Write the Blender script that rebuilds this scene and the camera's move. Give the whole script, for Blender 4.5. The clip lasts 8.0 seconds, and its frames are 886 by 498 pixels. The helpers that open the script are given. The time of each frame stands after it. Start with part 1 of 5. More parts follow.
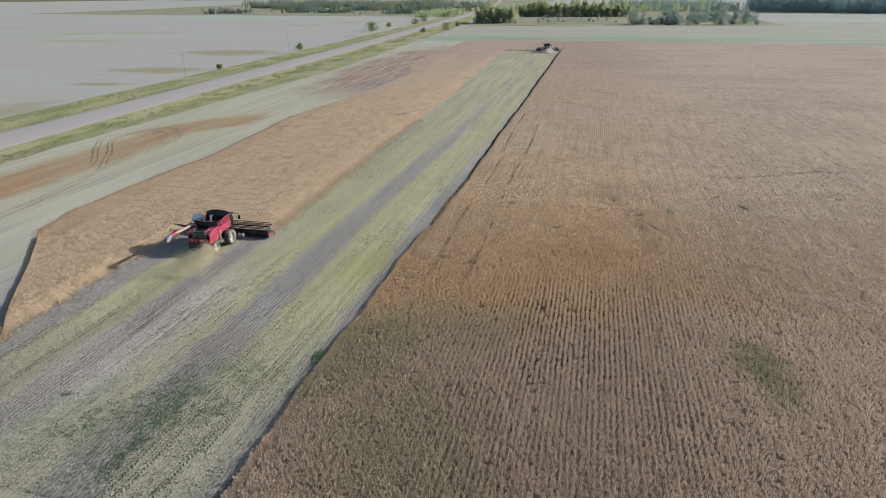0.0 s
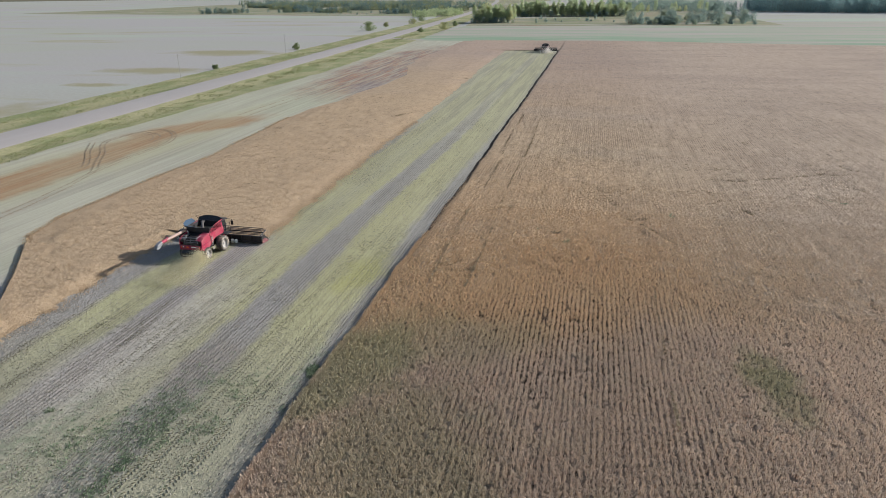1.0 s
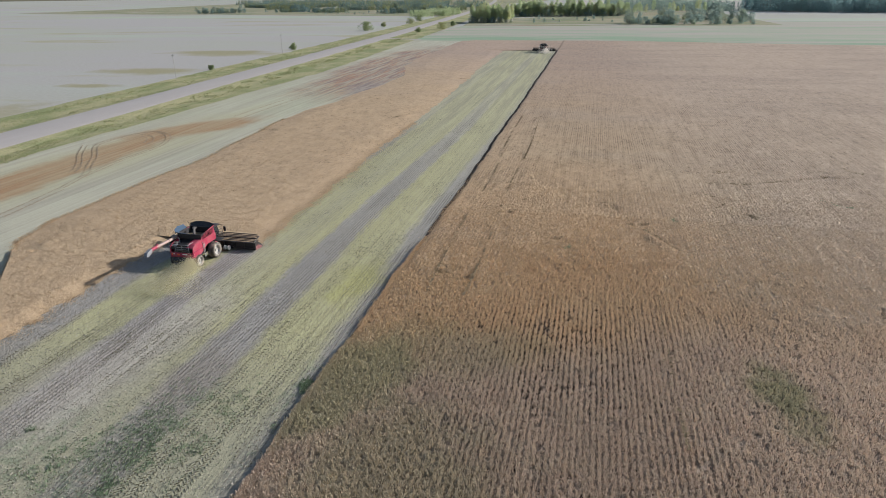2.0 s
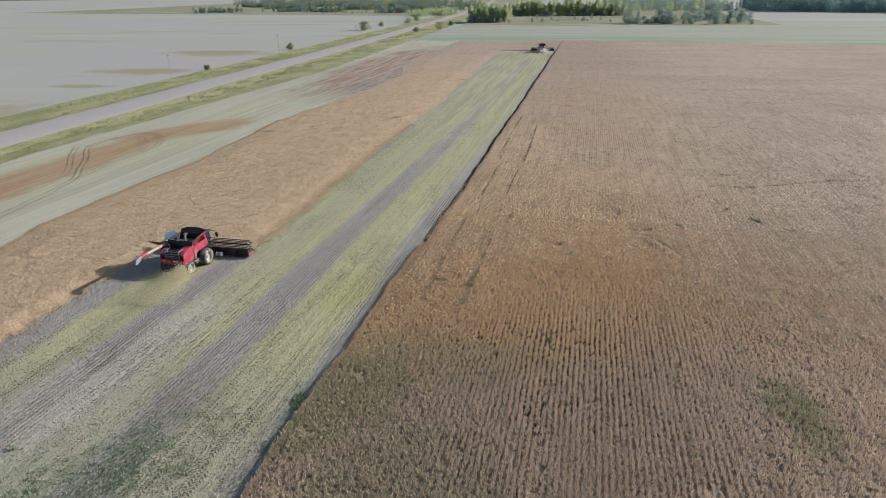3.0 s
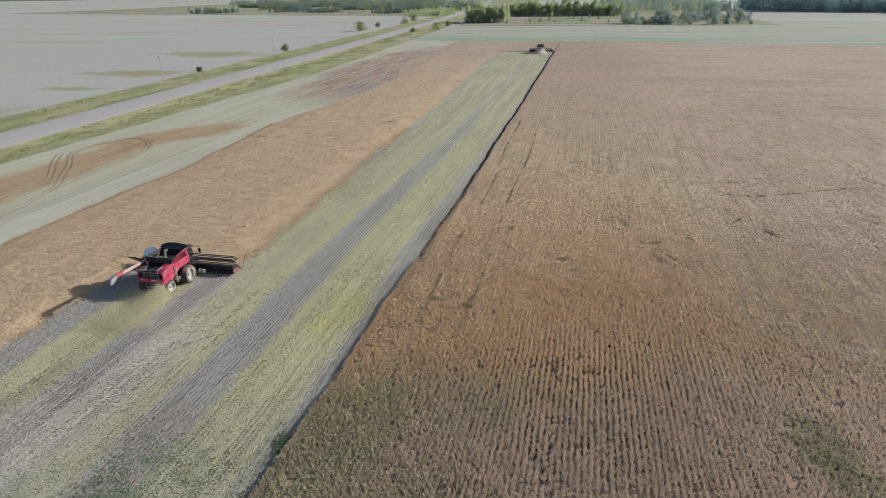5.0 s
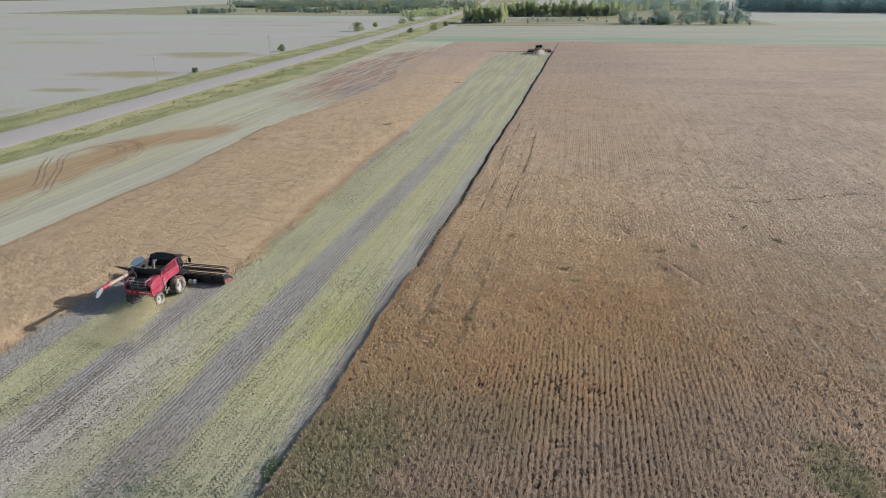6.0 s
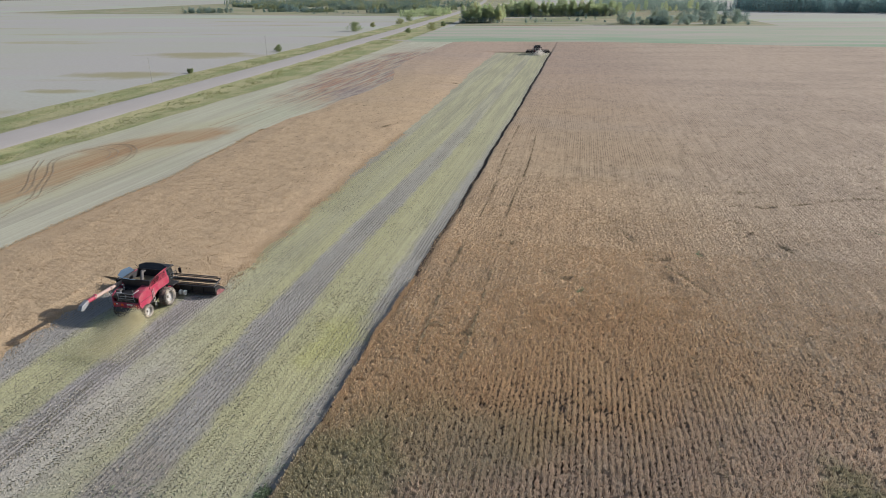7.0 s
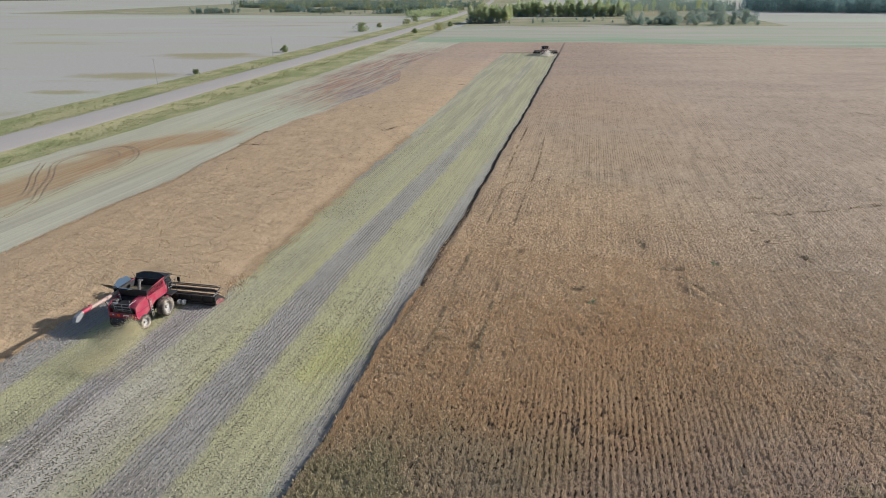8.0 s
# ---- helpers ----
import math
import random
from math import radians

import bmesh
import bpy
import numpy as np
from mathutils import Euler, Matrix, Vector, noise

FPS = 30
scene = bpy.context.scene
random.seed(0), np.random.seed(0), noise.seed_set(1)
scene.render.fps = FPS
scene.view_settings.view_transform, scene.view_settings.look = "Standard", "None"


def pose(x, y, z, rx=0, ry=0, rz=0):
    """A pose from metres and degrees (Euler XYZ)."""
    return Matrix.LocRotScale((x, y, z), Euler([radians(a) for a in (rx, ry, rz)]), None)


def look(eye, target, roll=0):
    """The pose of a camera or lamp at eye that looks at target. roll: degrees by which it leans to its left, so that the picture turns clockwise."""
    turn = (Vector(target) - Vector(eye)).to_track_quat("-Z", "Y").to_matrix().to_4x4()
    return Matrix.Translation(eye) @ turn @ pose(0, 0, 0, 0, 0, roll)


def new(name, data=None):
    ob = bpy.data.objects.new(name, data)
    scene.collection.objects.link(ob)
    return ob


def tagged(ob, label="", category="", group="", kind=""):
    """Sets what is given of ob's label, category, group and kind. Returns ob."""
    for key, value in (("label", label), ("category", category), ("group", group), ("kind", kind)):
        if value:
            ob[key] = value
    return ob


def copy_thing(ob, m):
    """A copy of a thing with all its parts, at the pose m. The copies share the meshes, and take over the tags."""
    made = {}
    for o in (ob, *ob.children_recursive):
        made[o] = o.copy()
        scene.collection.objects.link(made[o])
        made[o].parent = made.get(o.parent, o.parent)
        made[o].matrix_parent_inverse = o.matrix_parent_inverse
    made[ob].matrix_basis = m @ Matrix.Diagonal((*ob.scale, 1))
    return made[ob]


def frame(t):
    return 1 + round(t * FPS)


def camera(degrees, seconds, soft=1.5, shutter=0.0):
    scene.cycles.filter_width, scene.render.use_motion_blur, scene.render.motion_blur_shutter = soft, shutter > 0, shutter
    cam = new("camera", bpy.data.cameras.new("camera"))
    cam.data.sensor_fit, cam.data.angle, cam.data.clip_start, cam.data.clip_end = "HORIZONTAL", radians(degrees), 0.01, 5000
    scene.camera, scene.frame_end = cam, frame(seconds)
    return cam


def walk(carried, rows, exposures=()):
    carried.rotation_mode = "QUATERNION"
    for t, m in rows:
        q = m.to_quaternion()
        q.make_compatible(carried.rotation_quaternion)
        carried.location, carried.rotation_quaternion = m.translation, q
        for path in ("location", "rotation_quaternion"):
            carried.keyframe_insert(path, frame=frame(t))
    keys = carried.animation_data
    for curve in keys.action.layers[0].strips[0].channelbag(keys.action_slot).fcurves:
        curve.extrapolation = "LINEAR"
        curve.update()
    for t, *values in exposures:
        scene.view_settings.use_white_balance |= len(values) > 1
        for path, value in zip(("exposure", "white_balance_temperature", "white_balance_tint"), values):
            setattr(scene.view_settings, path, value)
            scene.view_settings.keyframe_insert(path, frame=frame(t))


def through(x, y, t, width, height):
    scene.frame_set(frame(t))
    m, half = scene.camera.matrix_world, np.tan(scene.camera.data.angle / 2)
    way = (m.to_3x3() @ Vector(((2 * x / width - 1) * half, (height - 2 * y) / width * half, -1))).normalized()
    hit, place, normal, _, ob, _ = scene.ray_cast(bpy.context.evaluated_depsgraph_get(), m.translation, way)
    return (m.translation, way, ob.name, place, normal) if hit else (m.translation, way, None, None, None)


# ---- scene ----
cam = camera(70.5, 8.0, soft=0.65)
METRES, EYE, TILT, LEAN, TURN = 18.154, 29.0, 0.0, 0.0, 13.6
ROWS = [
    (0.0, 0.0, 0.0, 0.0, -0.3, -22.27, 0.72),
    (0.5, -0.0008, 0.0546, 0.0005, -0.4, -22.28, 0.73),
    (1.0, -0.0019, 0.1111, 0.0021, -0.53, -22.3, 0.72),
    (1.5, -0.0009, 0.1679, 0.0039, -0.63, -22.31, 0.74),
    (3.0, -0.001, 0.345, 0.0014, -0.91, -22.36, 0.71),
    (3.5, 0.0012, 0.408, -0.0014, -0.99, -22.36, 0.72),
    (4.0, 0.0027, 0.4723, -0.0029, -1.06, -22.36, 0.7),
    (4.5, 0.0048, 0.5373, -0.0015, -1.09, -22.35, 0.73),
    (6.0, 0.006, 0.7376, 0.0092, -1.36, -22.36, 0.71),
    (6.5, 0.0032, 0.8032, 0.0132, -1.47, -22.37, 0.68),
    (7.0, 0.002, 0.8699, 0.0153, -1.57, -22.38, 0.69),
    (7.5, 0.0005, 0.9363, 0.0161, -1.42, -22.36, 0.69),
    (8.0, 0.0019, 0.9991, 0.0173, -0.99, -22.36, 0.72),
]
EXPOSURE = 0.32
walk(cam, [(t, pose(0, 0, EYE, TILT, LEAN, TURN) @ pose(METRES * x, METRES * y, METRES * z, 90 + pitch, roll, yaw)) for t, x, y, z, yaw, pitch, roll in ROWS],
     exposures=[(0.0, EXPOSURE, 6320, 10), (8.0, EXPOSURE, 6410, 10)])

# ---- light: a low autumn sun, ahead and to the east of the drone's way ----
SUN_UP, SUN_ROUND = 24.0, 62.7
world = bpy.data.worlds.new("sky")
scene.world = world
world.use_nodes = True
sky = world.node_tree.nodes.new("ShaderNodeTexSky")
sky.sky_type, sky.sun_disc = "NISHITA", False
sky.sun_elevation, sky.sun_rotation = radians(SUN_UP), radians(SUN_ROUND)
sky.air_density, sky.dust_density = 1.0, 1.6
back = world.node_tree.nodes["Background"]
back.inputs["Strength"].default_value = 0.10
world.node_tree.links.new(sky.outputs["Color"], back.inputs["Color"])
sun = new("sun", bpy.data.lights.new("sun", "SUN"))
sun.data.energy, sun.data.angle, sun.data.color = 4.7, radians(0.55), (1.0, 0.965, 0.925)
toward = Vector((math.cos(radians(SUN_UP)) * math.sin(radians(SUN_ROUND)),
                 math.cos(radians(SUN_UP)) * math.cos(radians(SUN_ROUND)), math.sin(radians(SUN_UP))))
sun.matrix_world = look(toward * 300, (0, 0, 0))


# ---- materials ----
class Nodes:
    """A small writer of node trees."""

    def __init__(self, name):
        self.mat = bpy.data.materials.new(name)
        self.mat.use_nodes = True
        self.t = self.mat.node_tree
        self.bsdf = self.t.nodes["Principled BSDF"]
        self.place = self.add("ShaderNodeNewGeometry").outputs["Position"]

    def add(self, kind):
        return self.t.nodes.new(kind)

    def put(self, socket, value):
        if isinstance(value, bpy.types.NodeSocket):
            self.t.links.new(value, socket)
        elif isinstance(value, tuple) and len(value) == 3 and socket.type == "RGBA":
            socket.default_value = (*value, 1)
        else:
            socket.default_value = value

    def math(self, op, a, b=0.0, c=0.0):
        n = self.add("ShaderNodeMath")
        n.operation = op
        for s, v in zip(n.inputs, (a, b, c)):
            self.put(s, v)
        return n.outputs[0]

    def noise(self, scale, detail=3.0, rough=0.6, stretch=(1, 1, 1), offset=(0, 0, 0)):
        m = self.add("ShaderNodeMapping")
        self.put(m.inputs["Vector"], self.place)
        m.inputs["Scale"].default_value = stretch
        m.inputs["Location"].default_value = offset
        n = self.add("ShaderNodeTexNoise")
        self.put(n.inputs["Vector"], m.outputs[0])
        n.inputs["Scale"].default_value, n.inputs["Detail"].default_value, n.inputs["Roughness"].default_value = scale, detail, rough
        return n.outputs["Fac"]

    def step(self, v, low, high, to_low=0.0, to_high=1.0):
        n = self.add("ShaderNodeMapRange")
        n.interpolation_type = "SMOOTHSTEP"
        for s, x in zip(n.inputs, (v, low, high, to_low, to_high)):
            self.put(s, x)
        return n.outputs[0]

    def mix(self, f, a, b, blend="MIX"):
        n = self.add("ShaderNodeMix")
        n.data_type, n.blend_type = "RGBA", blend
        for s, v in zip((n.inputs[0], n.inputs[6], n.inputs[7]), (f, a, b)):
            self.put(s, v)
        return n.outputs[2]

    def ramp(self, v, stops):
        n = self.add("ShaderNodeValToRGB")
        self.put(n.inputs[0], v)
        e = n.color_ramp.elements
        while len(e) < len(stops):
            e.new(0.5)
        for k, (p, c) in zip(e, stops):
            k.position, k.color = p, (*c, 1)
        return n.outputs[0]

    def axes(self):
        n = self.add("ShaderNodeSeparateXYZ")
        self.put(n.inputs[0], self.place)
        return n.outputs

    def patch(self, x, y, rx, ry, turn=0.0, ragged=0.35, soft=0.5, grain=0.08):
        """1 inside a ragged oval on the ground, 0 outside."""
        ax = self.axes()
        dx, dy = self.math("SUBTRACT", ax[0], x), self.math("SUBTRACT", ax[1], y)
        c, s = math.cos(radians(turn)), math.sin(radians(turn))
        u = self.math("DIVIDE", self.math("ADD", self.math("MULTIPLY", dx, c), self.math("MULTIPLY", dy, s)), rx)
        v = self.math("DIVIDE", self.math("SUBTRACT", self.math("MULTIPLY", dy, c), self.math("MULTIPLY", dx, s)), ry)
        d = self.math("SQRT", self.math("ADD", self.math("MULTIPLY", u, u), self.math("MULTIPLY", v, v)))
        wob = self.math("MULTIPLY", self.math("SUBTRACT", self.noise(grain, 4.0), 0.5), ragged * 4)
        return self.step(self.math("ADD", d, wob), 1.0 + soft / 2, 1.0 - soft / 2)

    def island(self):
        return self.add("ShaderNodeNewGeometry").outputs["Random Per Island"]

    def each(self):
        return self.add("ShaderNodeObjectInfo").outputs["Random"]

    def bump(self, height, strength, distance):
        n = self.add("ShaderNodeBump")
        n.inputs["Strength"].default_value, n.inputs["Distance"].default_value = strength, distance
        self.put(n.inputs["Height"], height)
        self.put(self.bsdf.inputs["Normal"], n.outputs[0])

    def done(self, color, rough=0.9, metal=0.0, spec=0.3, through=0.0):
        self.put(self.bsdf.inputs["Base Color"], color)
        self.put(self.bsdf.inputs["Roughness"], rough)
        self.put(self.bsdf.inputs["Metallic"], metal)
        self.put(self.bsdf.inputs["Specular IOR Level"], spec)
        if through:
            tr = self.add("ShaderNodeBsdfTranslucent")
            self.put(tr.inputs["Color"], color)
            m = self.add("ShaderNodeMixShader")
            m.inputs[0].default_value = through
            out = self.t.nodes["Material Output"]
            self.t.links.new(self.bsdf.outputs[0], m.inputs[1])
            self.t.links.new(tr.outputs[0], m.inputs[2])
            self.t.links.new(m.outputs[0], out.inputs["Surface"])
        return self.mat


def crop_colour(n):
    """Ripe tan, greyer and greener where the field is late, by stands some metres wide."""
    ax = n.axes()
    wave = n.math("MULTIPLY", n.math("SUBTRACT", n.noise(0.07, 3.0), 0.5), 22.0)
    lean_y = n.math("ADD", n.math("SUBTRACT", ax[1], n.math("MULTIPLY", ax[0], 0.28)), wave)
    late = n.step(lean_y, 60.0, 47.0)
    late = n.math("MULTIPLY", late, n.step(ax[0], -40.0, -25.0))
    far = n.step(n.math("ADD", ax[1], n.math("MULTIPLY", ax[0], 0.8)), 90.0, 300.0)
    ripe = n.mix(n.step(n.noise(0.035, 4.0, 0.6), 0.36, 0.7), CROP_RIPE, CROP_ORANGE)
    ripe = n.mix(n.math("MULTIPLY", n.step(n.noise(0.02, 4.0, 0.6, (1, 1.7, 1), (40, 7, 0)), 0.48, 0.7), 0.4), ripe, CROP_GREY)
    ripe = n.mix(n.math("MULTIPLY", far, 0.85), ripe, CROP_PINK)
    old = n.mix(n.step(n.noise(0.25, 3.0), 0.45, 0.7), CROP_LATE, CROP_GREY)
    old = n.mix(n.step(ax[0], 0.0, 20.0, 0.0, 0.6), old, (0.55, 0.45, 0.355))
    green = n.math("MULTIPLY", n.patch(-18.0, 44.0, 4.2, 7.5, -20, 0.6, 1.0, 0.2), 0.68)
    green = n.math("MAXIMUM", green, n.math("MULTIPLY", n.patch(-12.0, 50.0, 8.0, 4.0, 10, 0.5, 1.0, 0.15), 0.3))
    green = n.math("MAXIMUM", green, n.math("MULTIPLY", n.patch(15.0, 48.0, 1.9, 4.0, 8, 0.6, 1.0, 0.4), 0.75))
    green = n.math("MAXIMUM", green, n.math("MULTIPLY", n.patch(-11.0, 33.0, 6.0, 9.0, 20, 0.5, 0.9, 0.15), 0.4))
    ripe = n.mix(n.math("MULTIPLY", n.patch(-6.0, 84.0, 19.0, 26.0, 0, 0.4, 1.4, 0.05), 0.42), ripe, (0.495, 0.338, 0.2))
    ripe = n.mix(n.math("MULTIPLY", n.step(ax[0], -30.0, -42.0, 0.0, 0.75), n.step(ax[1], 330.0, 180.0)), ripe, (0.42, 0.31, 0.197))
    ripe = n.mix(n.step(n.math("ADD", ax[0], n.math("MULTIPLY", wave, 0.5)), -4.0, 36.0, 0.0, 0.7), ripe, (0.465, 0.375, 0.29))
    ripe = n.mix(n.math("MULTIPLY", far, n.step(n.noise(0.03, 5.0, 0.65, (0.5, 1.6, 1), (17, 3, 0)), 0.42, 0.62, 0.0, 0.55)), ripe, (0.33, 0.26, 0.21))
    c = n.mix(late, ripe, old)
    return n.mix(green, c, CROP_GREEN)


CROP_RIPE, CROP_ORANGE, CROP_GREY = (0.475, 0.36, 0.235), (0.475, 0.352, 0.228), (0.43, 0.355, 0.275)
CROP_PINK, CROP_LATE, CROP_GREEN = (0.365, 0.277, 0.22), (0.43, 0.345, 0.27), (0.29, 0.28, 0.17)

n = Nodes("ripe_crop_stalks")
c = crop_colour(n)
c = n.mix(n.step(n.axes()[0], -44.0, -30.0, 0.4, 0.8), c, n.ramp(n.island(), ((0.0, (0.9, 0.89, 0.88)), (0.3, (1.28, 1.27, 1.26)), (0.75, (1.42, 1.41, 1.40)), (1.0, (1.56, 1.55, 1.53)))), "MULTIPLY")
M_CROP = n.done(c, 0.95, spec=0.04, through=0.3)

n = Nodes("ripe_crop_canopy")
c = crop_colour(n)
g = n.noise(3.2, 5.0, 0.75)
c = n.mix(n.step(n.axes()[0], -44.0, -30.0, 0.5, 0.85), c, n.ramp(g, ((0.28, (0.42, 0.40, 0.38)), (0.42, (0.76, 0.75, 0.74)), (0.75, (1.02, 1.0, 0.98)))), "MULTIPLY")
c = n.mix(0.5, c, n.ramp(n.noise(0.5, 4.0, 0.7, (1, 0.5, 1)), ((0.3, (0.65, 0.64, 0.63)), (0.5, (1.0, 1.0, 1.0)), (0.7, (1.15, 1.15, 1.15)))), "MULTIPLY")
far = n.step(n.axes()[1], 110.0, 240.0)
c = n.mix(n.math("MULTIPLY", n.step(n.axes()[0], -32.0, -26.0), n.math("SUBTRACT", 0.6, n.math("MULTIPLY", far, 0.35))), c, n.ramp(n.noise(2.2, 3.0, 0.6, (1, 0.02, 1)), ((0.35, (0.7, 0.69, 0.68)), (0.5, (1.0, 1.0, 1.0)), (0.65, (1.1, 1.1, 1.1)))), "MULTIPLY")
# dark specks and row lines put into the colour as shade between plants
shade_specks = n.math("MULTIPLY", n.step(n.axes()[1], 70.0, 110.0), n.step(n.axes()[1], 330.0, 180.0, 0.25, 0.8))
c = n.mix(shade_specks, c, n.ramp(n.noise(1.5, 4.0, 0.75, (1.2, 0.5, 1), (2, 9, 0)), ((0.33, (0.5, 0.48, 0.46)), (0.43, (0.97, 0.97, 0.97)), (0.7, (1.12, 1.11, 1.1)))), "MULTIPLY")
row_shade = n.math("SINE", n.math("MULTIPLY", n.math("ADD", n.axes()[0], n.math("MULTIPLY", n.noise(0.4, 2.0), 0.12)), 14.61))
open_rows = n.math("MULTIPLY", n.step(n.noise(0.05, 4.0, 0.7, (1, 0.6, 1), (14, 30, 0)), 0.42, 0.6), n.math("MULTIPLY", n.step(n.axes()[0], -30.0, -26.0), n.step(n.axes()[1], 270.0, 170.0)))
c = n.mix(n.math("MULTIPLY", n.math("MULTIPLY", open_rows, n.step(row_shade, 0.1, 0.9)), n.step(n.noise(1.3, 4.0, 0.7, (1, 0.35, 1), (3, 3, 0)), 0.4, 0.6, 0.1, 0.7)), c, (0.155, 0.115, 0.08))
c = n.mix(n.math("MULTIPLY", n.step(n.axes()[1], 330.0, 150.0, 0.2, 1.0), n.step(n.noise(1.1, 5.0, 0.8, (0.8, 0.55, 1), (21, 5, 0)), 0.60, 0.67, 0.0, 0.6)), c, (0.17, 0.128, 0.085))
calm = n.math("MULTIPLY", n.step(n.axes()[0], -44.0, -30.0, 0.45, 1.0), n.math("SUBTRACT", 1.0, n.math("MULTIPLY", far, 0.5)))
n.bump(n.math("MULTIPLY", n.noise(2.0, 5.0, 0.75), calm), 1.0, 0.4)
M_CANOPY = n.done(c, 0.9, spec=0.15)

# dark tone for flattened stems and for painted tuft and seam shade
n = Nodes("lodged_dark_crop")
M_LODGED_SHADE = n.done(n.mix(n.island(), (0.15, 0.115, 0.072), (0.30, 0.235, 0.145)), 0.9, spec=0.1)

n = Nodes("green_regrowth")
M_WEED = n.done(n.mix(n.island(), (0.13, 0.185, 0.11), (0.25, 0.315, 0.19)), 0.8, spec=0.2, through=0.3)

n = Nodes("dark_soil_between_rows")
M_SOIL = n.done(n.mix(n.noise(3.0, 4.0), (0.06, 0.048, 0.037), (0.13, 0.10, 0.077)), 0.95, spec=0.1)

n = Nodes("stubble_and_chaff")
ax = n.axes()
CHAFF, STUBBLE, PALE = (0.385, 0.365, 0.21), (0.32, 0.302, 0.278), (0.40, 0.385, 0.30)
wander = n.step(ax[1], 70.0, 150.0, 0.0, -1.9)
wisp = n.math("MULTIPLY", n.math("SUBTRACT", n.noise(0.9, 6.0, 0.8, (1, 0.25, 1)), 0.5), 3.4)
u = n.math("DIVIDE", n.math("ADD", n.math("ADD", n.math("ADD", ax[0], wander), wisp), 54.0), 36.0)
K = lambda x: (x + 54.0) / 36.0
swath = n.ramp(u, ((K(-51.5), STUBBLE), (K(-49.0), STUBBLE), (K(-47.8), CHAFF), (K(-43.2), (0.36, 0.345, 0.205)), (K(-42.2), (0.325, 0.302, 0.29)), (K(-40.0), (0.33, 0.307, 0.292)), (K(-38.9), (0.365, 0.35, 0.24)),
                   (K(-36.2), (0.375, 0.355, 0.225)), (K(-33.4), CHAFF), (K(-32.5), STUBBLE), (K(-29.2), STUBBLE), (K(-28.4), CHAFF), (K(-23.0), CHAFF), (K(-21.6), (0.285, 0.27, 0.245))))
ROWED = (0.335, 0.318, 0.285)
ahead = n.ramp(u, ((K(-42.0), (0.29, 0.275, 0.235)), (K(-41.2), CHAFF), (K(-36.5), (0.34, 0.325, 0.215)), (K(-33.2), CHAFF), (K(-32.5), ROWED), (K(-29.4), ROWED), (K(-28.8), CHAFF), (K(-23.4), (0.385, 0.365, 0.225)), (K(-22.2), ROWED)))
swath = n.mix(n.step(ax[1], 66.0, 76.0), swath, ahead)
bare = n.math("MULTIPLY", n.step(n.math("ADD", ax[1], n.math("MULTIPLY", n.noise(0.1, 3.0), 24.0)), 66.0, 44.0), 0.65)
swath = n.mix(bare, swath, (0.275, 0.265, 0.21))
swath = n.mix(n.math("MULTIPLY", n.patch(-39.0, 43.0, 3.6, 11.0, -8, 0.4, 1.2, 0.15), 0.7), swath, (0.41, 0.375, 0.335))
swath = n.mix(n.math("MULTIPLY", n.patch(-31.0, 41.0, 2.2, 5.5, 0, 0.5, 1.0, 0.2), 0.6), swath, (0.27, 0.235, 0.205))
swath = n.mix(n.math("MULTIPLY", n.patch(-24.0, 62.0, 2.2, 4.5, 0, 0.5, 1.0, 0.3), 0.5), swath, (0.37, 0.36, 0.12))
swath = n.mix(n.math("MULTIPLY", n.step(ax[1], 70.0, 210.0), 0.8), swath, n.mix(n.step(n.noise(0.5, 4.0, 0.7, (1, 0.04, 1)), 0.42, 0.58), (0.275, 0.265, 0.19), (0.355, 0.34, 0.225)))
regrow = n.math("MULTIPLY", n.math("MAXIMUM", n.patch(-30.6, 32.5, 2.6, 7.0, -6, 0.6, 1.0, 0.2), n.math("MAXIMUM", n.patch(-22.0, 42.0, 0.7, 4.0, 0, 0.6, 1.0, 0.4), n.patch(-37.5, 29.0, 2.2, 6.0, -8, 0.6, 1.0, 0.2))), n.step(n.noise(0.9, 4.0), 0.42, 0.6))
swath = n.mix(n.math("MULTIPLY", regrow, 0.6), swath, (0.19, 0.225, 0.145))
# drilled rows of stubble; their shadows and the bare soil between are painted dark
W3, G3 = (1.0, 1.0, 1.0), (0.4, 0.4, 0.4)
bands = n.ramp(u, ((K(-42.4), G3), (K(-42.0), W3), (K(-39.8), W3), (K(-39.4), G3), (K(-33.0), G3), (K(-32.4), W3), (K(-29.4), W3), (K(-28.8), G3), (K(-22.4), G3), (K(-21.8), W3)))
rows_on = n.math("MULTIPLY", n.step(n.noise(0.35, 3.0, 0.6, (1, 0.2, 1), (5, 0, 0)), 0.36, 0.6), n.step(ax[1], 215.0, 120.0, 0.1, 1.0))
drill = n.math("SINE", n.math("MULTIPLY", n.math("ADD", ax[0], n.math("MULTIPLY", n.noise(0.5, 3.0, 0.6, (1, 0.3, 1)), 0.25)), 16.5))
swath = n.mix(n.math("MULTIPLY", n.math("MULTIPLY", n.math("MULTIPLY", rows_on, bands), n.step(drill, 0.0, 0.9)), 0.7), swath, (0.155, 0.142, 0.12))
streak = n.noise(0.14, 4.0, 0.65, (1, 0.16, 1))
streak = n.math("ADD", n.math("MULTIPLY", streak, 0.55), n.math("MULTIPLY", n.noise(0.8, 4.0, 0.7, (1, 0.01, 1), (3, 0, 0)), 0.45))
head = n.mix(n.step(streak, 0.42, 0.58), (0.345, 0.33, 0.26), PALE)
head = n.mix(n.math("MULTIPLY", n.step(n.noise(0.03, 3.0, 0.6, (1, 0.3, 1), (9, 3, 0)), 0.5, 0.65), 0.5), head, (0.36, 0.37, 0.26))
c = n.mix(n.step(ax[0], -60.0, -66.0), swath, head)
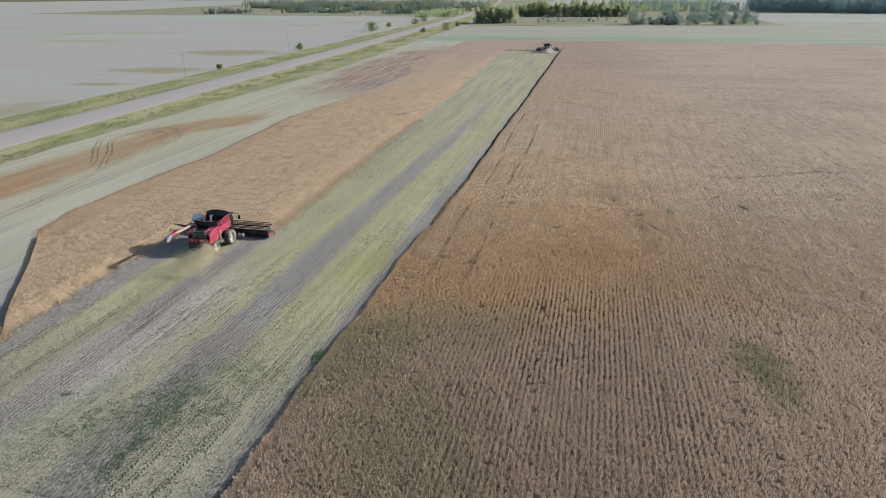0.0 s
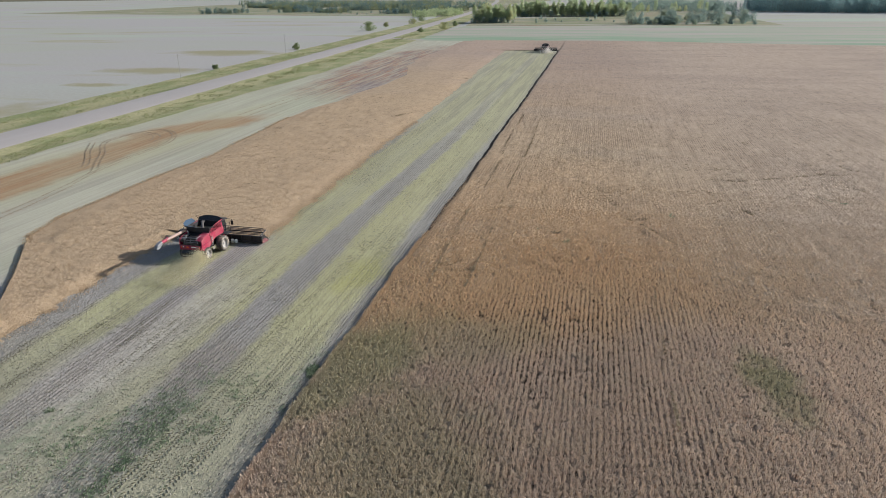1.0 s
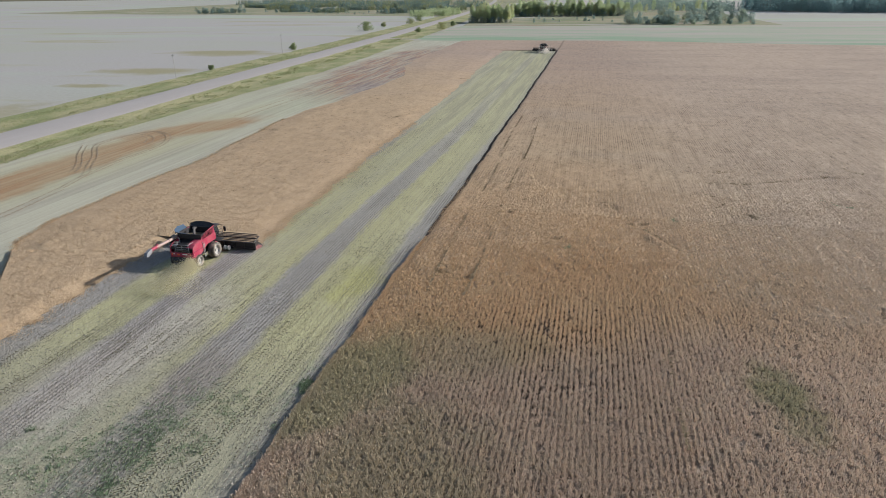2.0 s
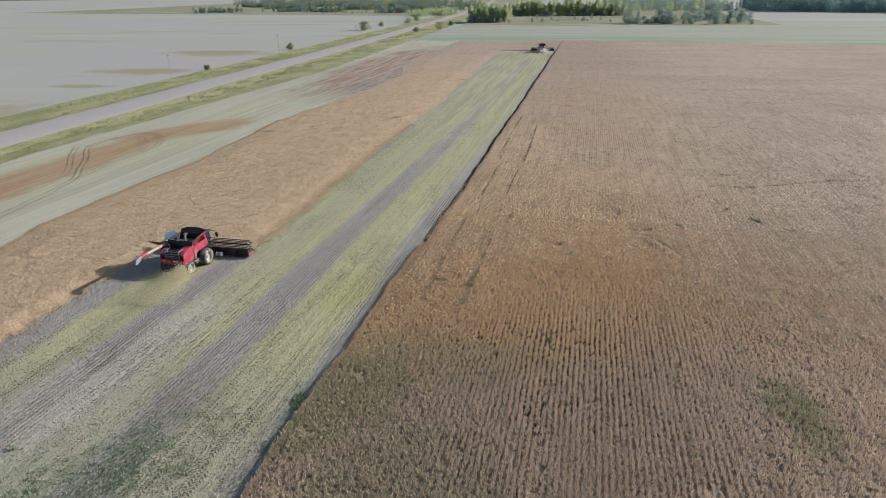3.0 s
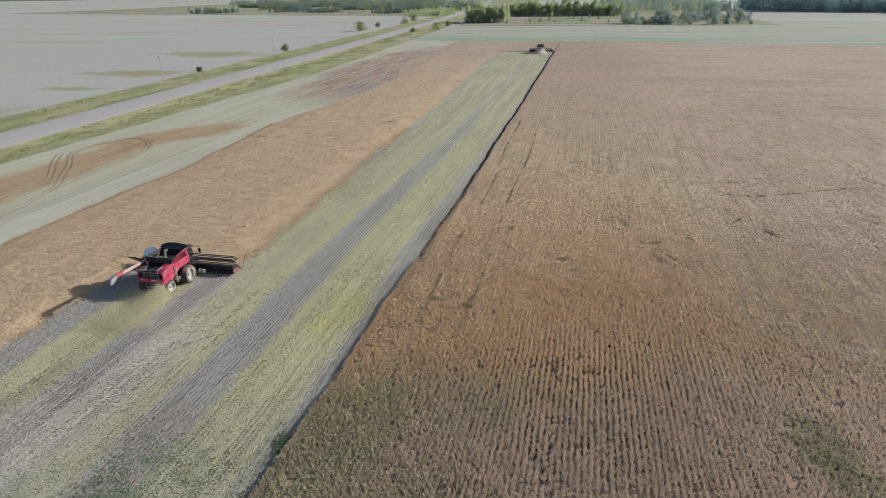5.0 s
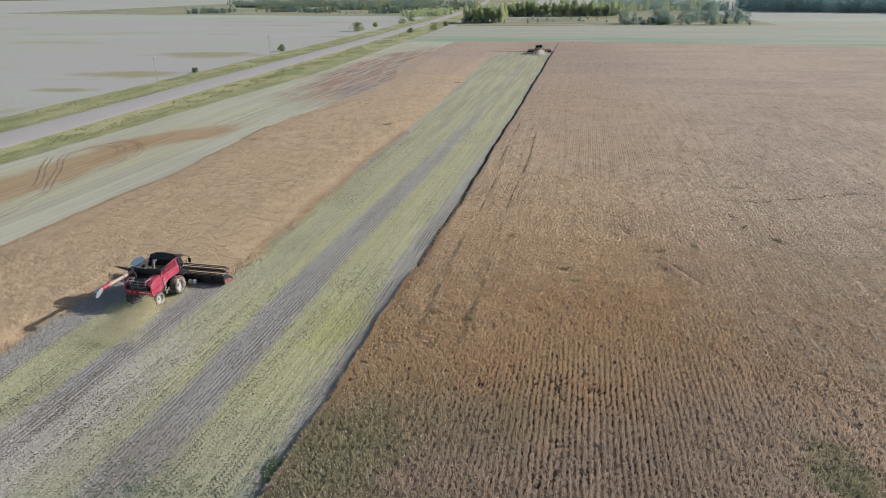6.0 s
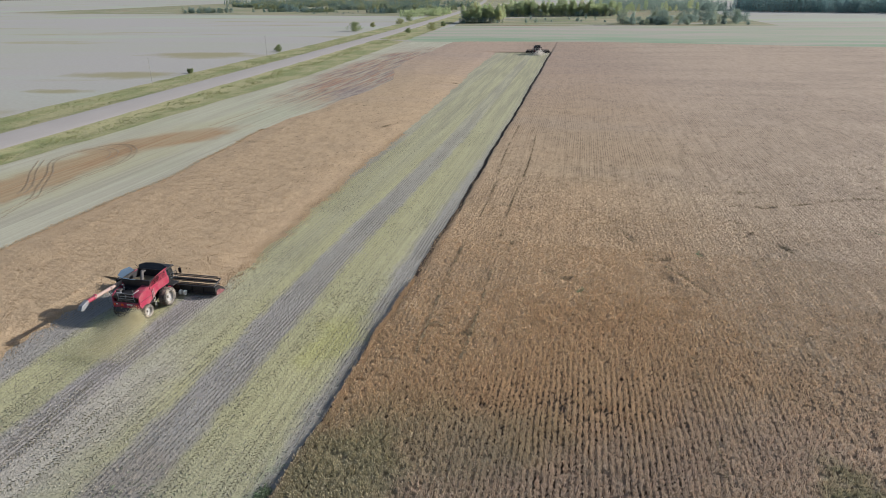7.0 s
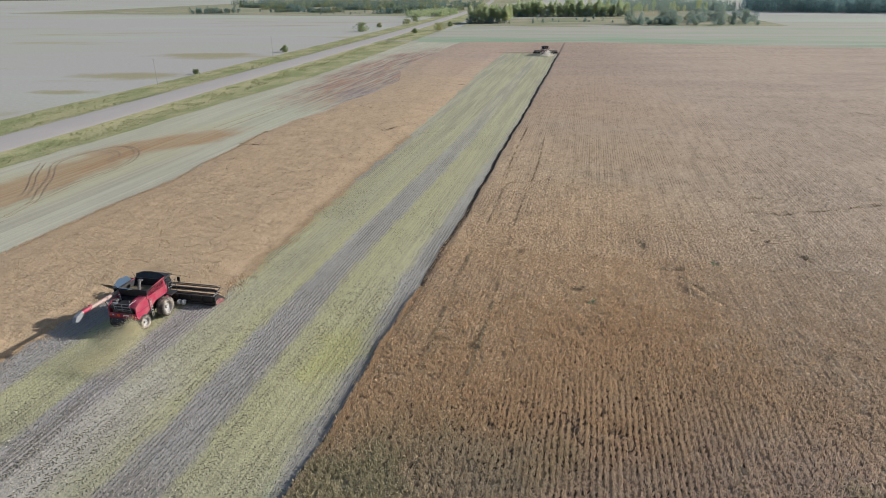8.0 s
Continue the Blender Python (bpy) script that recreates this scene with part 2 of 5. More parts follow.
gold = n.math("MAXIMUM", n.patch(-94.5, 96.0, 6.0, 40.0, 0, 0.25, 0.5, 0.12), n.patch(-91.5, 134.0, 6.5, 17.0, -32, 0.25, 0.6, 0.12))
c = n.mix(n.math("MULTIPLY", n.patch(-93.0, 104.0, 11.0, 52.0, -4, 0.2, 0.9, 0.1), n.step(streak, 0.4, 0.6, 0.35, 0.75)), c, (0.36, 0.34, 0.215))
c = n.mix(n.math("MULTIPLY", gold, n.step(streak, 0.38, 0.58, 1.0, 0.6)), c, n.mix(n.noise(0.5, 4.0), (0.335, 0.22, 0.13), (0.27, 0.15, 0.07)))
red = n.patch(-83.0, 276.0, 20.0, 88.0, 2, 0.3, 0.7, 0.05)
c = n.mix(n.math("MULTIPLY", red, n.step(n.noise(0.75, 5.0, 0.7, (1, 0.05, 1)), 0.40, 0.58, 0.3, 0.95)), c, n.mix(n.step(n.noise(0.9, 4.0, 0.7, (1, 0.05, 1), (4, 0, 0)), 0.40, 0.6), (0.19, 0.14, 0.13), (0.325, 0.195, 0.13)))
c = n.mix(n.math("MULTIPLY", n.patch(-71.0, 204.0, 7.0, 16.0, 12, 0.4, 1.0, 0.08), 0.75), c, n.mix(n.step(n.noise(0.8, 4.0, 0.7, (1, 0.15, 1)), 0.4, 0.6), (0.17, 0.14, 0.135), (0.30, 0.255, 0.225)))
c = n.mix(0.45, c, n.ramp(n.noise(2.4, 3.0, 0.6, (1, 0.006, 1)), ((0.34, (0.72, 0.72, 0.73)), (0.5, (1.0, 1.0, 1.0)), (0.68, (1.12, 1.12, 1.12)))), "MULTIPLY")
c = n.mix(n.step(ax[0], -66.0, -58.0, 0.4, 0.95), c, n.ramp(n.noise(3.6, 6.0, 0.8, (1, 0.6, 1)), ((0.3, (0.55, 0.55, 0.55)), (0.42, (0.92, 0.92, 0.92)), (0.55, (1.05, 1.05, 1.05)), (0.75, (1.15, 1.15, 1.14)))), "MULTIPLY")
c = n.mix(n.math("MULTIPLY", n.step(ax[0], -60.0, -52.0), n.step(ax[1], 40.0, 80.0, 0.35, 0.8)), c, n.ramp(n.noise(1.7, 4.0, 0.75, (1.3, 0.4, 1), (6, 1, 0)), ((0.31, (0.5, 0.49, 0.44)), (0.38, (0.97, 0.97, 0.97)), (0.7, (1.1, 1.1, 1.07)))), "MULTIPLY")
n.bump(n.noise(4.0, 4.0, 0.7), 0.8, 0.12)
M_STUBBLE = n.done(c, 0.95, spec=0.1)

n = Nodes("pale_far_stubble")
ax = n.axes()
c = n.mix(n.step(n.noise(0.006, 4.0, 0.6, (0.5, 1.2, 1)), 0.42, 0.62), (0.355, 0.34, 0.32), (0.345, 0.345, 0.295))
c = n.mix(n.math("MULTIPLY", n.step(n.noise(0.012, 5.0, 0.65, (0.35, 1.5, 1), (3, 90, 0)), 0.56, 0.68), 0.7), c, (0.30, 0.28, 0.15))
c = n.mix(n.math("MULTIPLY", n.step(n.noise(0.005, 3.0, 0.5, (0.3, 1.6, 1), (55, 10, 0)), 0.54, 0.64), 0.6), c, (0.34, 0.40, 0.30))
tan = n.math("MAXIMUM", n.patch(-182.0, 238.0, 20.0, 9.0, 0, 0.5, 1.0, 0.05), n.math("MAXIMUM", n.patch(-172.0, 196.0, 11.0, 4.0, 0, 0.5, 1.0, 0.1), n.patch(-196.0, 320.0, 26.0, 14.0, 0, 0.5, 1.0, 0.05)))
tan = n.math("MAXIMUM", tan, n.math("MULTIPLY", n.patch(-160.0, 140.0, 9.0, 16.0, 0, 0.6, 1.2, 0.08), 0.8))
c = n.mix(n.math("MULTIPLY", tan, 0.95), c, (0.275, 0.255, 0.155))
c = n.mix(0.35, c, n.ramp(n.noise(0.7, 4.0, 0.7), ((0.3, (0.75, 0.75, 0.75)), (0.7, (1.1, 1.1, 1.1)))), "MULTIPLY")
n.bump(n.noise(1.5, 4.0, 0.7), 0.5, 0.15)
M_FAR = n.done(c, 0.95, spec=0.1)

n = Nodes("green_hay_field")
band = n.math("ADD", n.math("MULTIPLY", n.noise(0.03, 5.0, 0.65, (0.12, 1.0, 1)), 0.7), n.math("MULTIPLY", n.noise(0.02, 4.0), 0.3))
c = n.mix(n.step(band, 0.42, 0.58), (0.365, 0.325, 0.285), (0.32, 0.325, 0.255))
c = n.mix(n.math("MULTIPLY", n.step(n.noise(0.05, 5.0, 0.65, (0.15, 1.0, 1), (5, 2, 0)), 0.48, 0.6), 0.65), c, (0.25, 0.325, 0.225))
ax = n.axes()
dy = n.math("ADD", n.math("SUBTRACT", n.math("ADD", ax[1], n.math("MULTIPLY", n.math("MAXIMUM", n.math("ADD", ax[0], 5.0), 0.0), 0.2)), 416.0), n.math("MULTIPLY", n.noise(0.02, 3.0), 14.0))
near = n.math("MULTIPLY", n.step(dy, 6.0, 16.0), n.step(dy, 75.0, 28.0))
c = n.mix(n.math("MULTIPLY", near, n.step(n.noise(0.022, 5.0, 0.7, (0.5, 2.2, 1), (8, 8, 0)), 0.4, 0.6, 0.0, 0.95)), c, (0.21, 0.3, 0.2))
c = n.mix(0.4, c, n.ramp(n.noise(0.8, 4.0, 0.7), ((0.3, (0.75, 0.75, 0.75)), (0.7, (1.1, 1.1, 1.1)))), "MULTIPLY")
M_HAY = n.done(c, 0.95, spec=0.1)

n = Nodes("gravel")
c = n.mix(n.noise(0.35, 4.0, 0.6, (1, 0.15, 1)), (0.325, 0.30, 0.28), (0.385, 0.355, 0.335))
c = n.mix(0.4, c, n.ramp(n.noise(7.0, 4.0, 0.8), ((0.3, (0.7, 0.7, 0.7)), (0.7, (1.15, 1.15, 1.15)))), "MULTIPLY")
n.bump(n.noise(12.0, 3.0), 0.5, 0.04)
M_GRAVEL = n.done(c, 0.95, spec=0.15)

n = Nodes("verge_grass")
c = n.mix(n.step(n.noise(0.09, 4.0, 0.6, (1, 0.5, 1)), 0.4, 0.62), (0.33, 0.31, 0.175), (0.22, 0.24, 0.115))
c = n.mix(0.7, c, n.ramp(n.noise(1.6, 5.0, 0.75), ((0.3, (0.45, 0.5, 0.4)), (0.5, (0.95, 0.95, 0.95)), (0.7, (1.2, 1.2, 1.2)))), "MULTIPLY")
n.bump(n.noise(2.5, 4.0, 0.7), 0.8, 0.2)
M_VERGE = n.done(c, 0.95, spec=0.1)

n = Nodes("rough_meadow")
c = n.mix(n.step(n.noise(0.03, 4.0, 0.6, (0.5, 1.5, 1)), 0.42, 0.6), (0.30, 0.275, 0.185), (0.215, 0.235, 0.13))
c = n.mix(n.math("MULTIPLY", n.step(n.noise(0.02, 4.0, 0.6, (0.4, 2, 1), (7, 5, 0)), 0.55, 0.65), 0.8), c, (0.37, 0.36, 0.34))
c = n.mix(n.math("MULTIPLY", n.step(n.noise(0.025, 4.0, 0.6, (0.4, 2, 1), (1, 55, 0)), 0.58, 0.66), 0.8), c, (0.30, 0.19, 0.13))
# dark streaks painted in for the shadowed slough edges
c = n.mix(n.math("MULTIPLY", n.step(n.noise(0.035, 5.0, 0.7, (0.3, 1.8, 1), (31, 12, 0)), 0.54, 0.62), 0.75), c, (0.11, 0.135, 0.09))
M_MEADOW = n.done(n.mix(0.5, c, n.ramp(n.noise(0.6, 4.0, 0.7), ((0.3, (0.6, 0.6, 0.6)), (0.7, (1.15, 1.15, 1.15)))), "MULTIPLY"), 0.95, spec=0.1)

n = Nodes("grass_blades")
c = n.mix(n.island(), (0.22, 0.245, 0.11), (0.36, 0.355, 0.19))
M_GRASS = n.done(c, 0.8, spec=0.2, through=0.3)


def leaf_material(name, a, b, c3):
    n = Nodes(name)
    c = n.mix(n.island(), a, b)
    c = n.mix(n.step(n.each(), 0.6, 1.0, 0.0, 0.8), c, c3)
    return n.done(c, 0.65, spec=0.3, through=0.6)


# haze put into the leaf colours: lifted, and bluer for the far woods
M_ASPEN = leaf_material("aspen_leaves", (0.34, 0.41, 0.23), (0.53, 0.59, 0.36), (0.55, 0.54, 0.31))
M_SHRUB = leaf_material("shrub_leaves", (0.17, 0.215, 0.10), (0.32, 0.37, 0.19), (0.36, 0.36, 0.18))
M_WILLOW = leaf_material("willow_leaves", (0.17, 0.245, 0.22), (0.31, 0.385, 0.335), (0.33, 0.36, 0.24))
M_HAZED_WOOD = leaf_material("dark_wood_leaves", (0.16, 0.27, 0.275), (0.29, 0.42, 0.42), (0.29, 0.34, 0.27))
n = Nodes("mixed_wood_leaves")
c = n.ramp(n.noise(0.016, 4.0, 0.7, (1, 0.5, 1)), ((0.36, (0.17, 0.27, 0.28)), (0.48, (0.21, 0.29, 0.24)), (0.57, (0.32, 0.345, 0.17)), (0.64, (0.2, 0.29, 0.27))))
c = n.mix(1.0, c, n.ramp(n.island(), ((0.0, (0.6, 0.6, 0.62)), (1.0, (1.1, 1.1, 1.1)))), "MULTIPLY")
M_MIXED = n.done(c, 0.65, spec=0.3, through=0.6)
n = Nodes("pale_bark")
M_BARK = n.done(n.mix(n.step(n.noise(3.0, 4.0), 0.45, 0.6), (0.55, 0.53, 0.47), (0.28, 0.26, 0.22)), 0.85)
n = Nodes("grey_bark")
M_BARK_GREY = n.done(n.mix(n.noise(3.0, 4.0), (0.12, 0.10, 0.08), (0.24, 0.21, 0.18)), 0.9)


# ---- mesh helpers ----
rng = np.random.default_rng(7)


def fast_mesh(name, verts, faces, mats):
    """A mesh from arrays; faces all of one size."""
    me = bpy.data.meshes.new(name)
    verts, faces = np.asarray(verts, np.float32), np.asarray(faces, np.int32)
    k = faces.shape[1]
    me.vertices.add(len(verts))
    me.vertices.foreach_set("co", verts.ravel())
    me.loops.add(faces.size)
    me.loops.foreach_set("vertex_index", faces.ravel())
    me.polygons.add(len(faces))
    me.polygons.foreach_set("loop_start", np.arange(len(faces), dtype=np.int32) * k)
    me.update(calc_edges=True)
    for m in (mats if isinstance(mats, (list, tuple)) else [mats]):
        me.materials.append(m)
    return me


def sheet(name, us, vs, place, material):
    """A sheet over the grid us x vs; place(u, v) gives x, y, z arrays."""
    U, V = np.meshgrid(us, vs)
    x, y, z = place(U, V)
    verts = np.stack([x, y, z + 0 * x], -1).reshape(-1, 3)
    nu, nv = len(us), len(vs)
    i = (np.arange(nv - 1)[:, None] * nu + np.arange(nu - 1)[None]).ravel()
    return new(name, fast_mesh(name, verts, np.stack([i, i + 1, i + nu + 1, i + nu], -1), material))


def blades(base, height, count, width, spread, lean):
    """Many small pointed blades, count to a plant: four corners each."""
    m = len(base)
    b = np.repeat(base, count, 0)
    h = np.repeat(height, count) * rng.uniform(0.6, 1.1, m * count)
    a, r = rng.uniform(0, 2 * np.pi, m * count), np.sqrt(rng.uniform(0, 1, m * count)) * spread
    b = b + np.stack([np.cos(a) * r, np.sin(a) * r, 0 * r], -1)
    t = rng.uniform(0, 2 * np.pi, m * count)
    d = np.stack([np.cos(t), np.sin(t), 0 * t], -1)
    side = np.stack([-np.sin(t), np.cos(t), 0 * t], -1) * (width * rng.uniform(0.6, 1.3, m * count))[:, None] / 2
    l = (rng.uniform(0.2, 1.0, m * count) * lean * h)[:, None]
    up = np.stack([0 * h, 0 * h, h], -1)
    mid = b + d * l * 0.5 + up * 0.62
    verts = np.stack([b, mid + side, b + d * l + up, mid - side], 1).reshape(-1, 3)
    return verts, np.arange(4 * m * count).reshape(-1, 4)


def value_noise(x, y, size, seed):
    """Smooth noise between -1 and 1 for arrays of places."""
    g = np.random.default_rng(seed).uniform(-1, 1, (64, 64))
    u, v = x / size, y / size
    i, j = np.floor(u).astype(int), np.floor(v).astype(int)
    f, h = u - i, v - j
    f, h = f * f * (3 - 2 * f), h * h * (3 - 2 * h)
    G = lambda a, b: g[a % 64, b % 64]
    return (G(i, j) * (1 - f) + G(i + 1, j) * f) * (1 - h) + (G(i, j + 1) * (1 - f) + G(i + 1, j + 1) * f) * h


# ---- the lie of the land ----
def edge_east(y):
    """The driven edge between the cut strip and the eastern crop."""
    base = np.interp(y, (30, 45, 55, 75, 112, 168, 270), (-20.85, -20.8, -20.5, -20.3, -20.0, -19.75, -19.7))
    return base + 0.12 * np.sin(y / 13.0) + 0.1 * np.sin(y / 3.7) + 0.07 * np.sin(y / 1.3)


def edge_strip(y):
    """The western edge of the cut strip, ahead of the near combine."""
    base = np.interp(y, (60, 72, 110, 166, 220, 270, 400), (-39.7, -39.7, -40.8, -41.6, -43.6, -45.9, -46.6))
    return base + 0.2 * np.sin(y / 31.0) + 0.2 * np.sin(y / 7.1) + 0.15 * np.sin(y / 2.3)


def road_middle(y):
    return -120.0 - 0.044 * y - 2.3e-5 * y * y


CROP_H = 0.5

# ---- ground ----
def crop_end(x):
    """Where the crop ends in the north and the hay field begins."""
    return 416.0 - 0.2 * np.clip(x + 5, 0, 400) + 1.5 * np.sin(x / 23.0)


ring = np.concatenate([-np.geomspace(9000, 160, 24), np.linspace(-140, 140, 15), np.geomspace(160, 9000, 24)])
ground = tagged(sheet("ground", ring, ring + 200, lambda x, y: (x, y, -0.5 + 0.44 * (np.hypot(x, y - 200) > 600) + 0 * x), M_FAR),
                "pale dry harvested prairie farmland reaching the horizon", "ground", kind="structure")
west_field = tagged(sheet("field_west", np.linspace(0, 1, 60), np.linspace(-60, 820, 90),
                          lambda u, y: (road_middle(y) - 22 - 480 * u, y, 0.03 + 0 * y), M_FAR),
                    "very pale harvested field beyond the road", "field", kind="structure")
stubble = tagged(sheet("stubble_field", np.linspace(0, 1, 107), np.linspace(-60, 426, 244),
                       lambda u, y: (-15 - u * (95.5 + 8.5 * np.clip((y - 230) / 190, 0, 1)), y, 0.03 * value_noise(-105 * u, y, 9.0, 1)), M_STUBBLE),
                 "cut stubble strewn with yellow-green chaff in long swaths", "stubble field", kind="structure")
hay = tagged(sheet("hay_field", np.linspace(-119, 620, 120), np.linspace(0, 1, 40),
                   lambda x, v: (x, crop_end(x) - 3 + v * (240 + 0.25 * np.clip(x, 0, 700)), 0.045 + 0 * x), M_HAY),
             "pale field with light green bands beyond the crop", "field", kind="structure")
ys = np.concatenate([np.linspace(-60, 800, 140), np.linspace(820, 3200, 60)])
verge = tagged(sheet("verge", np.array([-24, -22, -17, -12, -9, -6.3, 0, 6.3, 9, 12, 17, 21, 24.0]), ys,
                     lambda u, y: (road_middle(y) + np.where(u > 9, 9 + (u - 9) * np.clip(0.5 + (y - 116) * 0.0052, 0.45, 1.2), u) + 1.2 * value_noise(u, y, 7.0, 3) * (abs(u) > 20),
                                   y, 0.07 + np.where(abs(u) < 9, 0.28, 0.0) - 0.25 * np.exp(-((abs(u) - 14) / 3.0) ** 2) + 0.04 * value_noise(u * 3, y, 4.0, 4)), M_VERGE),
               "grassy road verge with a shallow ditch", "verge", kind="structure")
road = tagged(sheet("road", np.array([-6.6, -6.2, -4, -2, 0, 2, 4, 6.2, 6.6]), ys,
                    lambda u, y: (road_middle(y) + u + 0.25 * value_noise(u * 0 + 3, y, 11.0, 5) * (abs(u) > 6), y, 0.50 - 0.018 * abs(u) - 0.06 * (abs(u) > 6.4)), M_GRAVEL),
              "straight pale grey gravel country road", "road", kind="structure")


for name, x0, x1, y0, y1 in (("meadow_east", -118, 150, 596, 1100), ("meadow_west", -1100, -174, 830, 2300)):
    tagged(sheet(name, np.linspace(0, 1, 60), np.linspace(0, 1, 60),
                 lambda u, v: (x0 + u * (x1 - x0) + (25 * np.sin(v * 9) if x0 < -500 else -0.11 * v * (y1 - y0) * (1 - u)), y0 + v * (y1 - y0) + 5 * np.sin(u * 14) + (0 if x0 > -500 else 260 * (1 - u)), 0.0 * u + (0.09 if x0 > -500 else 0.05)), M_MEADOW),
           "rough brownish meadow and slough among the trees", "meadow", kind="structure")


# ---- standing crops ----
LANES = ((-12.15, 9.0, 0.0, 60, 100), (-16.2, 8.0, 1.0, 60, 100), (7.35, 12.0, 0.5, 40, 24))
# lodged seams: x, y, direction in degrees, half length
SEAMS = ((9.0, 79.7, -61, 3.9), (11.2, 87.6, 95, 1.0), (18.7, 107.3, 30, 0.9), (23.2, 107.2, 8, 1.7), (30.3, 110.2, 24, 3.6), (39.0, 113.7, 0, 2.6), (42.6, 118.0, -60, 2.2),
         (18.0, 99.9, -15, 1.3), (18.1, 95.2, 70, 1.2), (34.3, 98.8, -48, 2.3), (39.6, 105.4, -30, 1.3), (21.5, 91.3, -60, 1.4), (3.5, 92.0, -73, 2.3), (1.4, 94.0, 10, 1.6),
         (22.4, 114.3, 10, 1.7), (-5.7, 79.3, 10, 0.6), (-2.3, 75.3, 40, 0.6), (-3.7, 77.9, 5, 0.7), (-15.4, 65.5, 0, 0.9), (-12.4, 64.5, 20, 0.6),
         (66.0, 186.0, -40, 9.0), (35.5, 112.5, 15, 2.0), (6.4, 85.0, 20, 1.6), (-10.8, 87.0, 85, 0.8))
WEEDY = ((34.3, 98.8), (11.2, 87.6), (-5.7, 79.3), (-2.3, 75.3))
WEST_SEAMS = ((-60.3, 180.5, -28, 5.5), (-46.8, 156.5, 70, 3.5), (-73.0, 135.5, -20, 3.0), (-52.0, 196.0, 10, 3.0), (-48.4, 229.9, 0, 4.0))


def crop_height(x, y):
    """Height of the crop, with soft waves; lodged seams lie a little lower."""
    h = CROP_H * (1 + (0.14 - 0.07 * np.clip((y - 70) / 40, 0, 1)) * value_noise(x, y, 1.3, 11) + 0.08 * value_noise(x, y, 9.0, 12))
    for x0, y0, turn, half in SEAMS + WEST_SEAMS:
        c, s = math.cos(radians(turn)), math.sin(radians(turn))
        along, off = (x - x0) * c + (y - y0) * s, (y - y0) * c - (x - x0) * s
        h = h * (1 + ((0.4 if half > 3 else 0.0) * np.exp(-((off + 0.75) / 0.6) ** 2) - 0.4 * np.exp(-(off / 0.4) ** 2)) * np.clip(1.6 - abs(along) / half * 1.6, 0, 1))
    w, e = west_edges(y)
    thin = np.clip((e - x) / np.where(y < HEADER_Y, 2.6, 6.0 + 2.5 * value_noise(y, y * 0, 4.0, 61)), 0.0, 1) * np.clip((x - w) / np.where(y > 185, 9.0, 5.0), np.where(y < 62, 0.95, 0.0), 1)
    return np.where(x < -30, h * thin, h * np.clip((x - edge_east(y)) / 0.9, 0.75, 1))


def west_edges(y):
    """The two sides of the uncut western crop."""
    side = np.interp(y, (64, 72, 83, 112, 133, 161, 175, 190, 215, 240, 268, 310, 414), (-71.4, -72.9, -73.7, -72.9, -74.0, -75.5, -73.0, -73.0, -69.5, -70.0, -79.0, -82.0, -83.0))
    w = np.where(y < 64, -52.0 - 0.80 * (y - 40), side)
    w = w + 0.5 * np.sin(y / 13.0) * (y > 70) + 0.25 * np.sin(y / 4.0)
    e = np.where(y < HEADER_Y, -51.8 + 0.2 * np.sin(y / 5.0), edge_strip(y)) + 0.45 * value_noise(y, y * 0, 1.4, 62) + 0.3 * value_noise(y, y * 0, 0.6, 63)
    e = np.where(y > STRIP_END, edge_east(y) + 1.8, e)
    return w, np.maximum(e, w + 0.05)


HEADER_Y = 69.3
STRIP_END = 347.0
ROW = 0.43


def canopy(x, y):
    """The closed top of the crop; towards the south the rows stand open and it sinks away."""
    t = np.clip((y + 5 * value_noise(x, y, 7.0, 17) + 6 * value_noise(x, y, 1.6, 18) - 43 - 10 * np.exp(-((x - 1) / 14) ** 2)) / 32, 0, 1)
    thin = np.exp(-((x + 1) / 14) ** 2 - ((y - 53) / 10) ** 2) + 0.35 * value_noise(x, y, 5.0, 16) + 0.3 * value_noise(x, y, 1.4, 15)
    low = np.where(y < 23, 0.6, 0.37 - 0.28 * np.clip(thin, 0, 1))
    ribs = 0.04 * np.sin(2 * np.pi * (x + 21.0) / ROW + np.pi / 2) * np.clip((92 - y) / 25, 0, 1) * (y > 23)
    return crop_height(x, y) * np.maximum(0.8 * t * t * (3 - 2 * t), low) + ribs


def part(name, data, parent, label=""):
    ob = new(name, data)
    ob.parent = parent
    return tagged(ob, label)


def east_sheet(u, y):
    x = edge_east(y) + 0.45 + u
    return x, y, np.where(u < 0.005, 0.0, canopy(x, y) + np.interp(y, [60.0, 96.0, 130.0, 200.0], [0.05, 0.04, 0.018, 0.012]) * rng.normal(size=x.shape) * (abs(y - 96) > 0.1) * (abs(y - 200) > 0.1))


def skirted(rows, place):
    """Lets a sheet's last row dip under the next sheet, so that no gap opens between them."""
    last = rows[-1]

    def put(u, y):
        x, y2, z = place(u, y)
        return x, np.where(y >= last, y2 + 0.4, y2), np.where(y >= last, z - 0.2, z)
    return put


rows = np.concatenate([np.linspace(-60, 22, 30), np.linspace(23, 96, 228), [96.001]])
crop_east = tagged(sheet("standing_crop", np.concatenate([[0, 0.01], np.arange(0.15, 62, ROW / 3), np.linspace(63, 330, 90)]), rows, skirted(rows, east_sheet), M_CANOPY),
                   "ripe tan soybean crop standing in long rows, uncut", "crop", kind="stuff")
